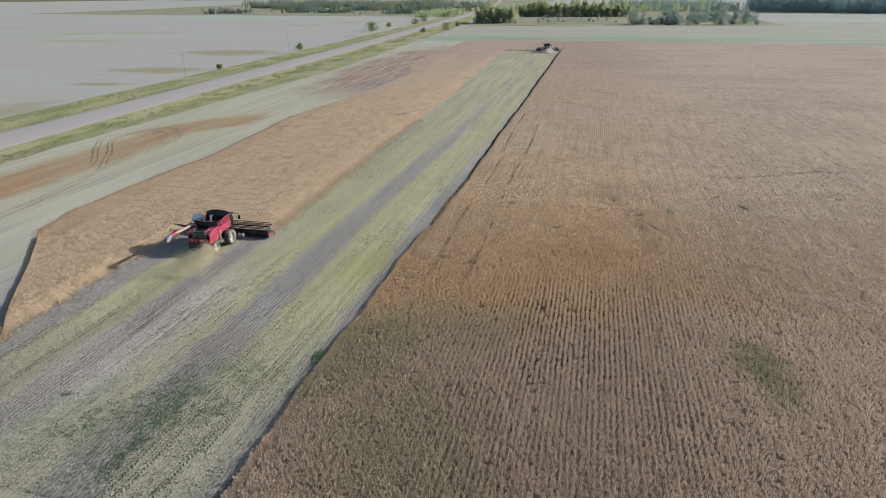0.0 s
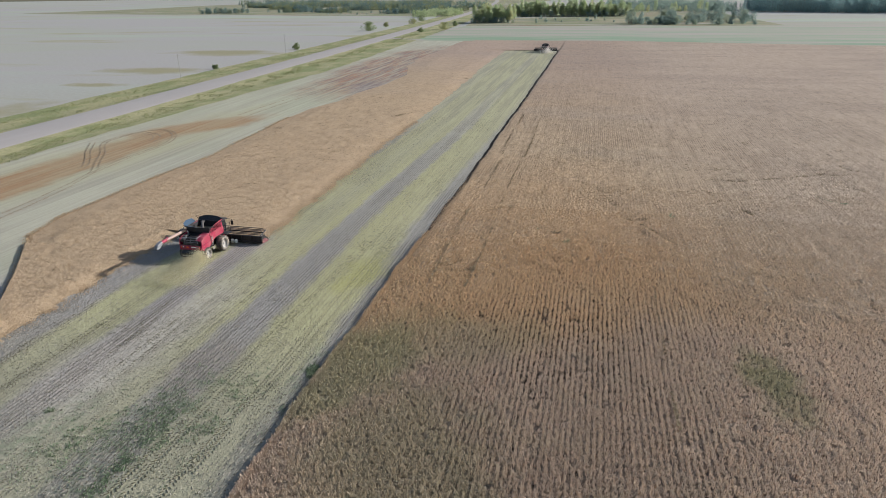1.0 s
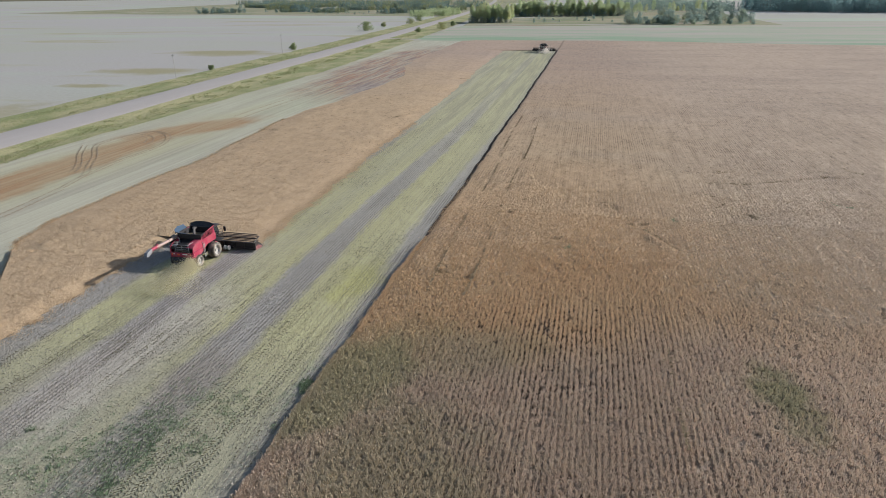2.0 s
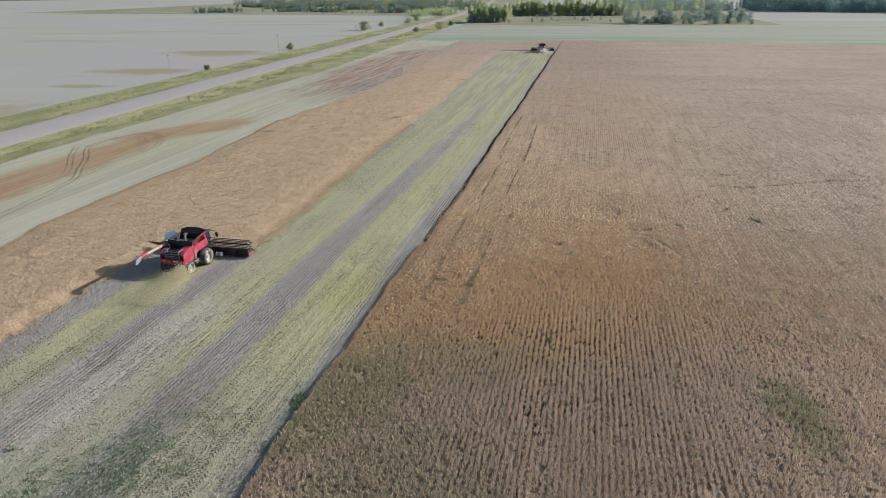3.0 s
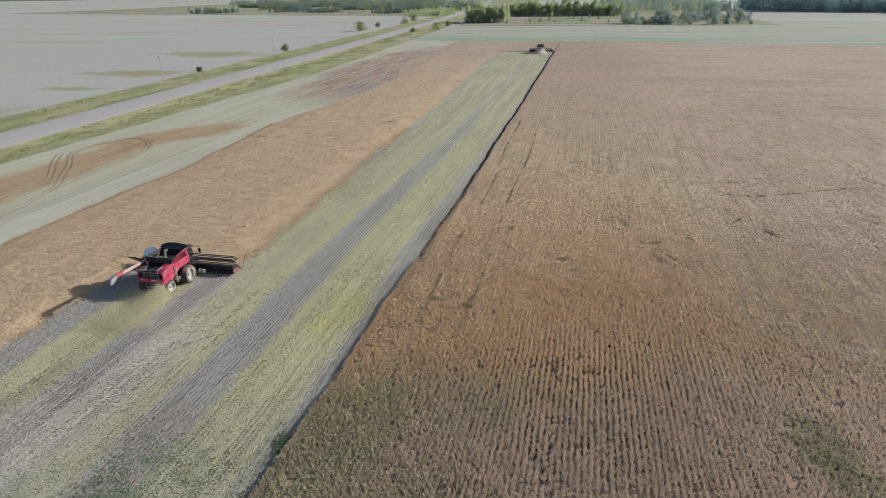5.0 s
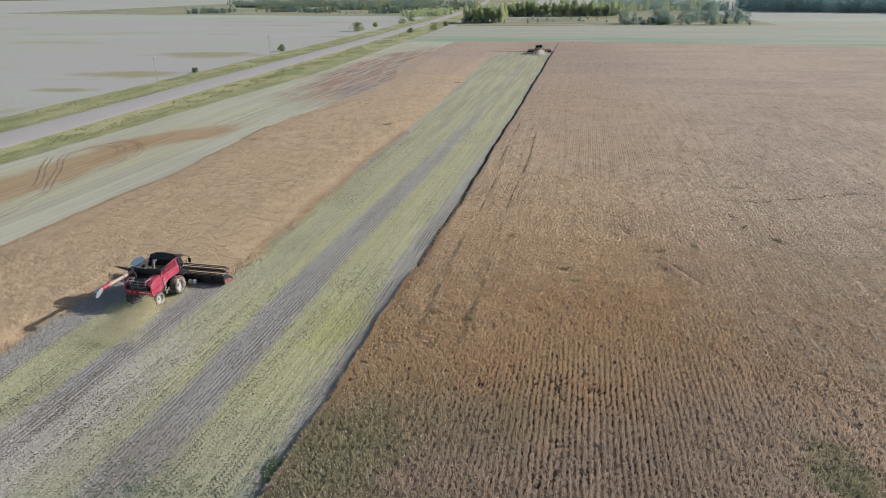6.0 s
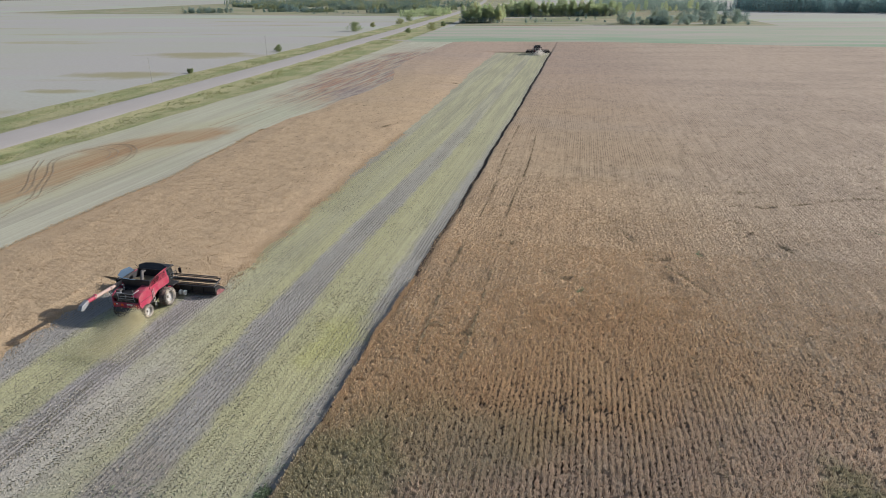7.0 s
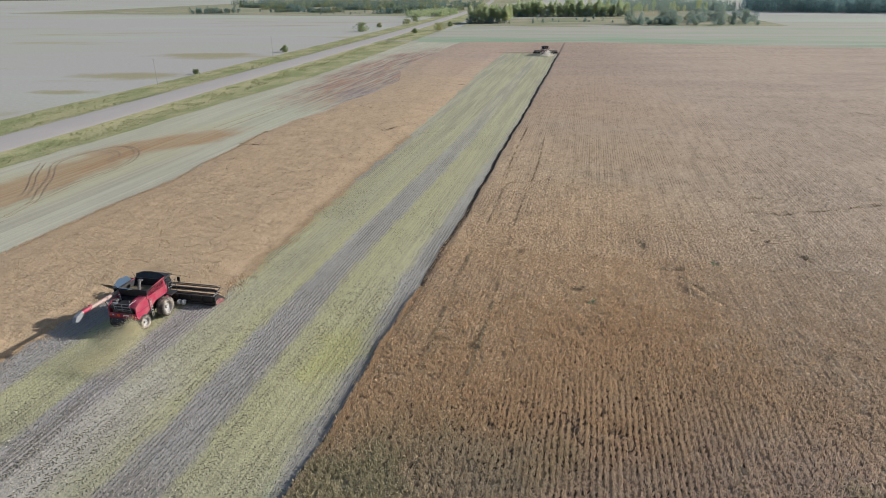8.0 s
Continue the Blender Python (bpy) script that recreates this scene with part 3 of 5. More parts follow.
# the dark soil runs past the crop's edge as painted shade along it
tagged(sheet("soil", np.concatenate([[-0.35, -0.2, 0, 0.3], np.linspace(3, 140, 60)]), np.linspace(-60, 345, 360), lambda u, y: (edge_east(y) + 0.2 + u, y, 0.045 + 0.012 * value_noise(u, y, 3.0, 8)), M_SOIL), "dark soil between the crop rows, run out as painted shade along the edge", "soil", kind="structure")
wide = np.concatenate([[0, 0.01], np.arange(0.2, 75, 0.4), np.linspace(76, 330, 90)])
rows = np.concatenate([np.linspace(96, 200, 190), [200.001]])
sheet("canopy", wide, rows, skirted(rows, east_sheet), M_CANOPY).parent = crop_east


def east_far(u, v):
    y = 200.0 + v * (crop_end(edge_east(300.0) + u) - 200.0)
    x = edge_east(y) + 0.45 + u
    return x, y, np.where((u < 0.005) | (v > 0.999), 0.0, canopy(x, y) + 0.035 * rng.normal(size=x.shape) * (v > 0.001))


sheet("canopy", np.concatenate([[0, 0.01], np.arange(0.5, 330, 1.4)]), np.linspace(0, 1, 150), east_far, M_CANOPY).parent = crop_east

def west_sheet(u, y):
    w, e = west_edges(y)
    x = w + 0.15 + (np.maximum(e - w, 0.7) - 0.3) * u
    rim = (u < 1e-6) & (y < 70)
    return x, y, np.where(rim | (y < 39), -0.03, crop_height(x, y) * (0.8 + 0.03 * rng.normal(size=x.shape)))


across = np.concatenate([[0, 0.0005], np.linspace(0.01, 0.88, 85), np.linspace(0.89, 0.995, 16), [0.9995, 1]])
crop_west = tagged(sheet("standing_crop", across, np.concatenate([np.arange(HEADER_Y + 0.01, 160, 0.5), np.linspace(160, 414, 180)]), west_sheet, M_CANOPY),
                   "ripe golden soybean crop standing before the combine", "crop", kind="stuff")
sheet("canopy", across, np.concatenate([np.arange(38.5, HEADER_Y - 0.1, 0.4), [HEADER_Y + 0.3]]), lambda u, y: west_sheet(u, np.minimum(y, HEADER_Y - 0.01))[:1] + (y,) + west_sheet(u, np.minimum(y, HEADER_Y - 0.01))[2:], M_CANOPY).parent = crop_west


def stalks(parent, x, y, count, width, spread, lean, low=0.3, tall=1.0):
    h = crop_height(x, y) * tall
    v, f = blades(np.stack([x, y, h * low], -1), h * (1.08 - low), count, width, spread, lean)
    part("stalks", fast_mesh("stalks", v, f, M_CROP), parent)


def leaflets(parent, x, y, count, size, across, low, high=1.05):
    """Dry leaves and pods, count to a plant, over the upper part of the crop."""
    x, y = np.repeat(x, count), np.repeat(y, count)
    m = len(x)
    h = crop_height(x, y)
    p = np.stack([x + rng.normal(0, 1, m) * across * (1 + 0.55 * value_noise(x, y, 8.0, 23) + 0.5 * np.clip(np.abs(x - 1) / 13 - 0.6, 0, 1) * (y < 90)), y + rng.normal(0, 0.1, m), h * (low + (high - low) * np.sqrt(rng.uniform(0, 1, m)))], -1)
    d = rng.normal(size=(m, 3)) + np.array([0, 0, 0.5])
    d /= np.linalg.norm(d, axis=1)[:, None]
    t = np.cross(d, rng.normal(size=(m, 3)))
    t /= np.linalg.norm(t, axis=1)[:, None]
    s = np.cross(d, t)
    z = (size * rng.uniform(0.6, 1.35, m))[:, None]
    v = np.stack([p - t * z, p + s * z * 0.55, p + t * z, p - s * z * 0.55], 1).reshape(-1, 3)
    part("leaves", fast_mesh("leaves", v, np.arange(4 * m).reshape(-1, 4), M_CROP), parent)


def east_plants(y0, y1, row, step):
    """Places of plants, in rows along y, over the stretch that lies before the drone."""
    nx, ny = int(75 / row), int((y1 - y0) / step)
    x = np.repeat(-21.0 + np.arange(nx) * row, ny) + rng.normal(0, 0.05, nx * ny)
    x = x + 0.045 * value_noise(x, np.tile(y0 + np.arange(ny) * step, nx), 2.5, 27)
    y = np.tile(y0 + np.arange(ny) * step, nx) + rng.uniform(-step, step, nx * ny) / 2
    shut = np.clip(np.abs(x - 1) / 10 - 0.45 + 0.5 * value_noise(x, y, 6.0, 29), 0, 1)
    shut = np.maximum(shut, 0.45 * np.clip((42 - y) / 8, 0, 1))
    shut = np.maximum(shut, np.clip((y - 58) / 10, 0, 1))
    x = x + rng.normal(0, 0.12, len(x)) * shut
    gap = value_noise(x, y, 0.42, 19) > -0.72 + 0.12 * value_noise(x, y, 3.0, 20)
    ok = (x > edge_east(y) + 0.15) & (x < 17 + 0.43 * (np.maximum(y, 24) - 22)) & gap
    return x[ok], y[ok]


# plants grow fewer and are drawn broader with distance
for y0, y1, step, cnt, size, wide_by, low, high in ((24, 42, 0.18, 12, 0.055, 0.10, 0.25, 0.95), (42, 56, 0.20, 12, 0.058, 0.095, 0.3, 0.95), (56, 70, 0.24, 10, 0.06, 0.115, 0.4, 0.95), (70, 88, 0.28, 8, 0.07, 0.16, 0.7, 0.97), (88, 102, 0.36, 5, 0.06, 0.18, 0.72, 0.88), (102, 118, 0.5, 3, 0.06, 0.18, 0.74, 0.85)):
    leaflets(crop_east, *east_plants(y0, y1, ROW, step), cnt, size, wide_by, low, high)
for y0, y1, step, count in ((24, 42, 0.17, 8), (42, 58, 0.19, 8), (58, 76, 0.23, 7), (76, 100, 0.34, 4)):
    stalks(crop_east, *east_plants(y0, y1, ROW, step), count, 0.065, 0.12, 0.45, 0.3, np.interp((y0 + y1) / 2, (40, 70, 90), (1.0, 0.97, 0.9)))
leaflets(crop_east, *east_plants(-10, 24, ROW, 0.45), 9, 0.09, 0.11, 0.5, 1.05)
m = 15000
x, y = rng.uniform(-75, -38, m), 38 + 130 * (1 - np.sqrt(rng.uniform(0, 1, m)))
w, e = west_edges(y)
ok = (x > w + 0.2) & (x < e - 0.15)
leaflets(crop_west, x[ok], y[ok], 3, 0.055, 0.2, 0.74, 0.85)
stalks(crop_west, x[ok], y[ok], 4, 0.07, 0.3, 0.6, 0.4, 0.92)


def lodged(parent, x, y, size, name="lodged_stems", material=None):
    """A ragged scatter of flat dark flecks on the crop: stems, weeds, painted shade."""
    m = len(x)
    t = rng.uniform(0, 6.28, m)
    a, b = size * rng.uniform(0.5, 1.3, m), size * rng.uniform(0.25, 0.6, m)
    z = np.maximum(canopy(x, y) + 0.05, crop_height(x, y) * np.where(y < 90, 1.06, 0.92))
    d, s = np.stack([np.cos(t) * a, np.sin(t) * a, rng.normal(0, 0.02, m)], -1), np.stack([-np.sin(t) * b, np.cos(t) * b, rng.normal(0, 0.02, m)], -1)
    p = np.stack([x, y, z], -1)
    v = np.stack([p - d, p + s, p + d, p - s], 1).reshape(-1, 3)
    part(name, fast_mesh(name, v, np.arange(4 * m).reshape(-1, 4), material or M_LODGED_SHADE), parent)


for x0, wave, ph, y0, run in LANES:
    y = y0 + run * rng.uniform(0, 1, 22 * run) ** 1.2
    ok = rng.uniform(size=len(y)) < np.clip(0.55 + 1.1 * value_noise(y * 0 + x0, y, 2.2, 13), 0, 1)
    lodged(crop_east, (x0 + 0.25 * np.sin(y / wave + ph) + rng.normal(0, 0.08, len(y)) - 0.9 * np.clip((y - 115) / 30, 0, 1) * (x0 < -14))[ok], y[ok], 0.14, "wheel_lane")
# shade in the lodged seams is put in as dark flecks
for x0, y0, turn, half in SEAMS + WEST_SEAMS:
    k = int((150 if half > 3 else 80) * half)
    al = rng.uniform(-half, half, k)
    of = 0.4 * value_noise(al, al * 0 + x0, 1.2, 21) + rng.normal(0, 0.15, k)
    ok = rng.uniform(size=k) < np.clip(0.6 + value_noise(al, al * 0 + y0, 1.1, 22), 0, 1)
    c, s = math.cos(radians(turn)), math.sin(radians(turn))
    lodged(crop_east if x0 > -30 else crop_west, (x0 + al * c - of * s)[ok], (y0 + al * s + of * c)[ok], 0.13, *(("weeds", M_WEED) if (x0, y0) in WEEDY else ("lodged_seam",)))
# dark flecks for small gaps and painted tuft shadows all over the closed crop
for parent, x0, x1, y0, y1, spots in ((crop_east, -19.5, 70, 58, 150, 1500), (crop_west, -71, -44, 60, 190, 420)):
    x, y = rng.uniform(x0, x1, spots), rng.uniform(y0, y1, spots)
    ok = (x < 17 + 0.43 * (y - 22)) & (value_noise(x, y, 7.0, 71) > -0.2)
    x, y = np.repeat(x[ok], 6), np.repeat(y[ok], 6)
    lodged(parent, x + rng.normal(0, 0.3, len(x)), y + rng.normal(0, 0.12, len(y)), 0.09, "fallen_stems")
# ragged faces of stalks along the driven edges
y = 20 + 55 * rng.uniform(0, 1, 4000) ** 1.3
stalks(crop_east, edge_east(y) + 0.3 + 0.12 * rng.normal(size=len(y)), y, 5, 0.07, 0.14, 0.6, 0.1)
y = 39 + 110 * rng.uniform(0, 1, 1800) ** 1.3
for k in (0, 1):
    v, f = blades(np.stack([west_edges(y)[k] + (0.25 - 0.7 * k) + (0.2 + 0.5 * k) * rng.normal(size=len(y)), y, 0 * y], -1), np.full(len(y), 0.24), 4, 0.05, 0.5, 0.8)
    part("stalks", fast_mesh("stalks", v, f, M_CROP), crop_west)

# ---- stubble stems and tyre prints on the cut strip ----
n = Nodes("stubble_stems")
M_STEM = n.done(n.mix(n.island(), (0.24, 0.222, 0.19), (0.40, 0.372, 0.325)), 0.9, spec=0.1)
m = 110000
x, y = rng.uniform(-54, -20, m), 24 + 124 * rng.uniform(0, 1, m) ** 1.4
x = np.round(x / 0.33) * 0.33 + rng.normal(0, 0.018, m)
xs = x + np.interp(y, (70, 150), (0.0, -1.9)) + rng.normal(0, 0.5, m)
grey = (xs > -22.2) | ((xs > -32.7) & (xs < -29.0)) | ((xs > -42.4) & (xs < -39.6)) | (xs < -48.6)
w, e = west_edges(y)
ok = (rng.uniform(size=m) < np.where(grey, 1.0, 0.16) * (150 - y) / 80) & (x < edge_east(y) - 0.5) & (x > np.where(y > HEADER_Y, e, -52.0))
v, f = blades(np.stack([x, y, 0 * x], -1)[ok], np.full(ok.sum(), 0.16), 2, 0.05, 0.035, 0.6)
part("stems", fast_mesh("stems", v, f, M_STEM), stubble)


def tyre_print(x0, y0, y1, gap, seed, lean, worn):
    """Two ranks of slanting lug marks, pressed up as small clods."""
    k = int((y1 - y0) / gap)
    y = np.repeat(y0 + np.arange(k) * gap, 2) + np.tile([0, gap / 2], k)
    side = np.tile([-1.0, 1.0], k)
    x = x0 + side * 0.15 + lean * (y - 45) + 0.15 * np.sin(y / 9.0 + seed) + rng.normal(0, 0.02, 2 * k)
    keep = (value_noise(x * 0 + seed, y, 4.0, seed) > worn) & (rng.uniform(size=2 * k) < np.clip(1.95 - y / 45, 0.0, 0.97))
    x, y, side = x[keep], y[keep], side[keep]
    l, d, h = 0.12 * rng.uniform(0.75, 1.2, len(x)), 0.036, 0.05 * rng.uniform(0.6, 1.2, len(x))
    box = []
    for a, b, t in ((-1, -1, 0), (1, -1, 0), (1, 1, 0), (-1, 1, 0), (-0.8, -0.3, 1), (0.8, -0.3, 1), (0.8, 0.3, 1), (-0.8, 0.3, 1)):
        box.append(np.stack([x + a * l, y + b * d - a * l * 0.9 * side, h * t - 0.02], -1))
    verts = np.stack(box, 1).reshape(-1, 3)
    q = np.array([[0, 1, 5, 4], [1, 2, 6, 5], [2, 3, 7, 6], [3, 0, 4, 7], [4, 5, 6, 7]])
    return verts, (np.arange(len(x))[:, None, None] * 8 + q[None]).reshape(-1, 4)


n = Nodes("pressed_soil")
M_LUG = n.done(n.mix(n.island(), (0.085, 0.078, 0.055), (0.19, 0.175, 0.115)), 0.95, spec=0.1)
# x at y = 45, from, to, slant, how worn
for x0, y0, y1, lean, worn in ((-37.85, 18, 84, 0.0, -0.9), (-37.0, 18, 80, 0.01, -0.75), (-34.75, 18, 76, 0.01, -0.4), (-33.7, 18, 70, 0.0, -0.1), (-27.75, 18, 78, 0.025, -0.9), (-27.0, 18, 78, 0.025, -0.8),
                               (-24.6, 18, 76, 0.03, -0.6), (-23.8, 18, 72, 0.03, -0.3), (-45.1, 18, 60, 0.0, -0.7), (-44.4, 18, 60, 0.0, -0.5), (-48.7, 18, 61, 0.0, -0.5), (-48.0, 18, 60, 0.0, -0.2), (-39.9, 18, 62, -0.02, -0.3), (-41.0, 18, 58, -0.02, 0.0), (-35.7, 18, 58, 0.0, 0.0)):
    v, f = tyre_print(x0, y0, y1, 0.3, int(-x0 * 3), lean, worn)
    part("tyre_print", fast_mesh("tyre_print", v, f, M_LUG), stubble)

# loose clods and clumps of chaff, thicker along the wheel ways
m = 30000
y = 18 + 170 * (1 - np.sqrt(rng.uniform(0, 1, m)))
xs = rng.choice([-24.7, -28.9, -35.5, -39.0, -22.9, -26.5, -37.2, -45.0, -47.7, -43.4], m) + rng.normal(0, 2.0, m)
x = xs
ok = (x < edge_east(y) - 0.2) & (x > np.where(y > HEADER_Y - 4, west_edges(y)[1], -51.5)) & (value_noise(x, y, 2.0, 81) > -0.35)
x, y = x[ok], y[ok]
a, h, t = rng.uniform(0.03, 0.085, len(x)), rng.uniform(0.03, 0.07, len(x)), rng.uniform(0, 6.28, len(x))
q = [np.stack([x + a * np.cos(t + k), y + a * np.sin(t + k) * 0.7, 0 * x - 0.02], -1) for k in (0, 1.57, 3.14, 4.71)] + [np.stack([x, y, h], -1)]
v = np.stack(q, 1).reshape(-1, 3)
f = (np.arange(len(x))[:, None, None] * 5 + np.array([[0, 1, 4], [1, 2, 4], [2, 3, 4], [3, 0, 4]])[None]).reshape(-1, 3)
part("clods", fast_mesh("clods", v, f, M_LUG), stubble)


def rut(points, width):
    """A wheel rut of pressed dark soil along a curve: two low banks."""
    p = np.asarray(points, float)
    d = np.gradient(p, axis=0)
    d /= np.linalg.norm(d, axis=1)[:, None]
    s = np.stack([-d[:, 1], d[:, 0]], -1)
    w = width * (0.7 + 0.5 * value_noise(p[:, 0], p[:, 1], 1.5, 31))[:, None]
    rows = [np.concatenate([p + s * w * o, np.full((len(p), 1), z) + 0.03 * rng.normal(size=(len(p), 1)) * (z > 0.05)], 1) for o, z in ((-0.5, 0.035), (-0.3, 0.06), (-0.1, 0.045), (0.1, 0.045), (0.3, 0.06), (0.5, 0.035))]
    v = np.stack(rows, 1).reshape(-1, 3)
    i = (np.arange(len(p) - 1)[:, None] * 6 + np.arange(5)[None]).ravel()
    part("wheel_rut", fast_mesh("wheel_rut", v, np.stack([i, i + 1, i + 7, i + 6], -1)[rng.uniform(size=len(i)) < 0.6], M_RUT), stubble)


n = Nodes("broken_brown_soil")
M_RUT = n.done(n.mix(n.noise(4.0, 4.0, 0.7), (0.19, 0.148, 0.105), (0.35, 0.28, 0.2)), 0.95, spec=0.1)


def smooth_line(points, per=40):
    """A smooth line through a few points."""
    p = np.asarray([points[0], *points, points[-1]], float)
    t = np.linspace(0, 1, per, endpoint=False)[:, None]
    out = [0.5 * (2 * b + (c - a) * t + (2 * a - 5 * b + 4 * c - d) * t ** 2 + (3 * b - a - 3 * c + d) * t ** 3) for a, b, c, d in zip(p, p[1:], p[2:], p[3:])]
    return np.concatenate(out + [p[-1:]])


# where a machine turned round on the headland
TURNS = (((-84.9, 86.0), (-87.2, 94.0), (-91.0, 99.6), (-95.5, 106.4), (-100.8, 112.8), (-102.8, 118.0), (-101.4, 126.5), (-98.6, 129.3), (-95.0, 127.8), (-91.8, 124.5), (-89.0, 119.0), (-87.9, 113.0), (-87.8, 103.0), (-86.5, 92.5)),
         ((-99.5, 126.1), (-96.6, 125.4), (-94.2, 123.5), (-92.3, 120.5), (-91.6, 117.5)), ((-99.8, 124.6), (-97.0, 124.1), (-94.7, 121.9), (-93.0, 118.6)),
         ((-90.8, 95.0), (-92.3, 98.1), (-95.6, 102.5), (-99.6, 107.1), (-104.7, 114.5)))
for k, turning in enumerate(TURNS):
    line = smooth_line(turning)
    for shift in ((0.0, 0.8) if k in (0, 3) else (0.0,)):
        rut(line + [shift, shift * 0.6], 0.35 if k in (0, 3) else 0.5)
t = np.linspace(0, 1, 140)[:, None]
for a, b, bend in (((-82.0, 60.0), (-84.9, 86.0), 0.4), ((-80.5, 60.0), (-83.6, 86.0), 0.4), ((-90.0, 150.0), (-84.0, 215.0), -1.5), ((-87.0, 150.0), (-81.5, 215.0), -1.5)):
    rut(np.array(a) * (1 - t) + np.array(b) * t + np.concatenate([np.sin(t * 3.1416) * bend, 0 * t], 1), 0.55)

# grass tufts of the verges
m = 9000
y = 60 + 420 * rng.uniform(0, 1, m) ** 1.3
u = np.where(rng.uniform(size=m) < 0.55, rng.uniform(7.5, 17, m), rng.uniform(-22, -7.5, m))
ok = value_noise(u * 2, y, 5.0, 51) > 0.0
v, f = blades(np.stack([road_middle(y) + u, y, 0 * y], -1)[ok], rng.uniform(0.15, 0.5, m)[ok], 6, 0.12, 0.4, 1.0)
part("tufts", fast_mesh("tufts", v, f, M_GRASS), verge)
# a worn track from the road into the field
t = np.linspace(0, 1, 24)
tagged(sheet("side_track", np.array([-2.2, -1, 1, 2.2]), t, lambda u, k: (-136.5 + 26 * k, 428 + u - 10 * k * k + 2 * np.sin(3 * k), 0.42 - 0.30 * np.clip(k * 3, 0, 1) + 0 * u), M_GRAVEL), "short pale track leading off the gravel road", "track", kind="structure")

# green regrowth among the stubble and at the crop's edge
gx, gy = [], []
for x0, y0, rx, ry, turn, k in ((-30.3, 34.0, 2.4, 7.0, -6, 850), (-34.6, 32.0, 2.0, 5.0, -6, 380), (-27.4, 31.5, 1.0, 4.0, 0, 140), (-29.3, 29.0, 0.6, 5.0, -4, 350), (-26.0, 36.0, 1.6, 6.0, 0, 240), (-21.5, 42.8, 0.35, 1.8, 0, 500), (-21.6, 36.0, 0.3, 1.2, 0, 200), (-38.8, 34.0, 0.3, 0.6, 0, 90)):
    u, v = rng.normal(0, 0.55, k) * rx, rng.normal(0, 0.55, k) * ry
    c, t = math.cos(radians(turn)), math.sin(radians(turn))
    gx.append(x0 + u * c - v * t), gy.append(y0 + u * t + v * c)
x, y = np.concatenate(gx), np.concatenate(gy)
ok = (value_noise(x, y, 1.1, 91) > -0.15) & (x < edge_east(y) + 0.2)
v, f = blades(np.stack([x, y, 0 * x], -1)[ok], rng.uniform(0.06, 0.16, ok.sum()), 7, 0.055, 0.22, 1.2)
part("regrowth", fast_mesh("regrowth", v, f, M_WEED), stubble)

# ---- trees ----
def tube(bm, a, b, r0, r1, k=6):
    """A tapered limb from a to b."""
    a, b = Vector(a), Vector(b)
    q = (b - a).to_track_quat("Z", "Y")
    lo = [bm.verts.new(a + q @ Vector((math.cos(6.2832 * i / k) * r0, math.sin(6.2832 * i / k) * r0, 0))) for i in range(k)]
    hi = [bm.verts.new(b + q @ Vector((math.cos(6.2832 * i / k) * r1, math.sin(6.2832 * i / k) * r1, 0))) for i in range(k)]
    for i in range(k):
        bm.faces.new((lo[i], lo[(i + 1) % k], hi[(i + 1) % k], hi[i]))
    bm.faces.new(hi)
    bm.faces.new(lo[::-1])


def bm_mesh(name, bm, mats):
    me = bpy.data.meshes.new(name)
    bmesh.ops.recalc_face_normals(bm, faces=bm.faces)
    bm.to_mesh(me)
    bm.free()
    for m in (mats if isinstance(mats, (list, tuple)) else [mats]):
        me.materials.append(m)
    return me


def leaf_cloud(centres, radii, per, size):
    """Small leaf sprays scattered over the shells of many clumps."""
    c, r = np.repeat(centres, per, 0), np.repeat(radii, per)
    d = rng.normal(size=c.shape)
    d /= np.linalg.norm(d, axis=1)[:, None]
    p = c + d * (r * rng.uniform(0.55, 1.05, len(r)))[:, None] * np.array([1, 1, 0.8])
    t = rng.normal(size=c.shape)
    s = np.cross(d, t)
    s /= np.linalg.norm(s, axis=1)[:, None] + 1e-9
    t = np.cross(s, d + 0.5 * rng.normal(size=c.shape))
    t /= np.linalg.norm(t, axis=1)[:, None] + 1e-9
    z = (size * rng.uniform(0.6, 1.4, len(r)))[:, None]
    v = np.stack([p - t * z, p + s * z * 0.6, p + t * z, p - s * z * 0.6], 1).reshape(-1, 3)
    return v, np.arange(len(v)).reshape(-1, 4)


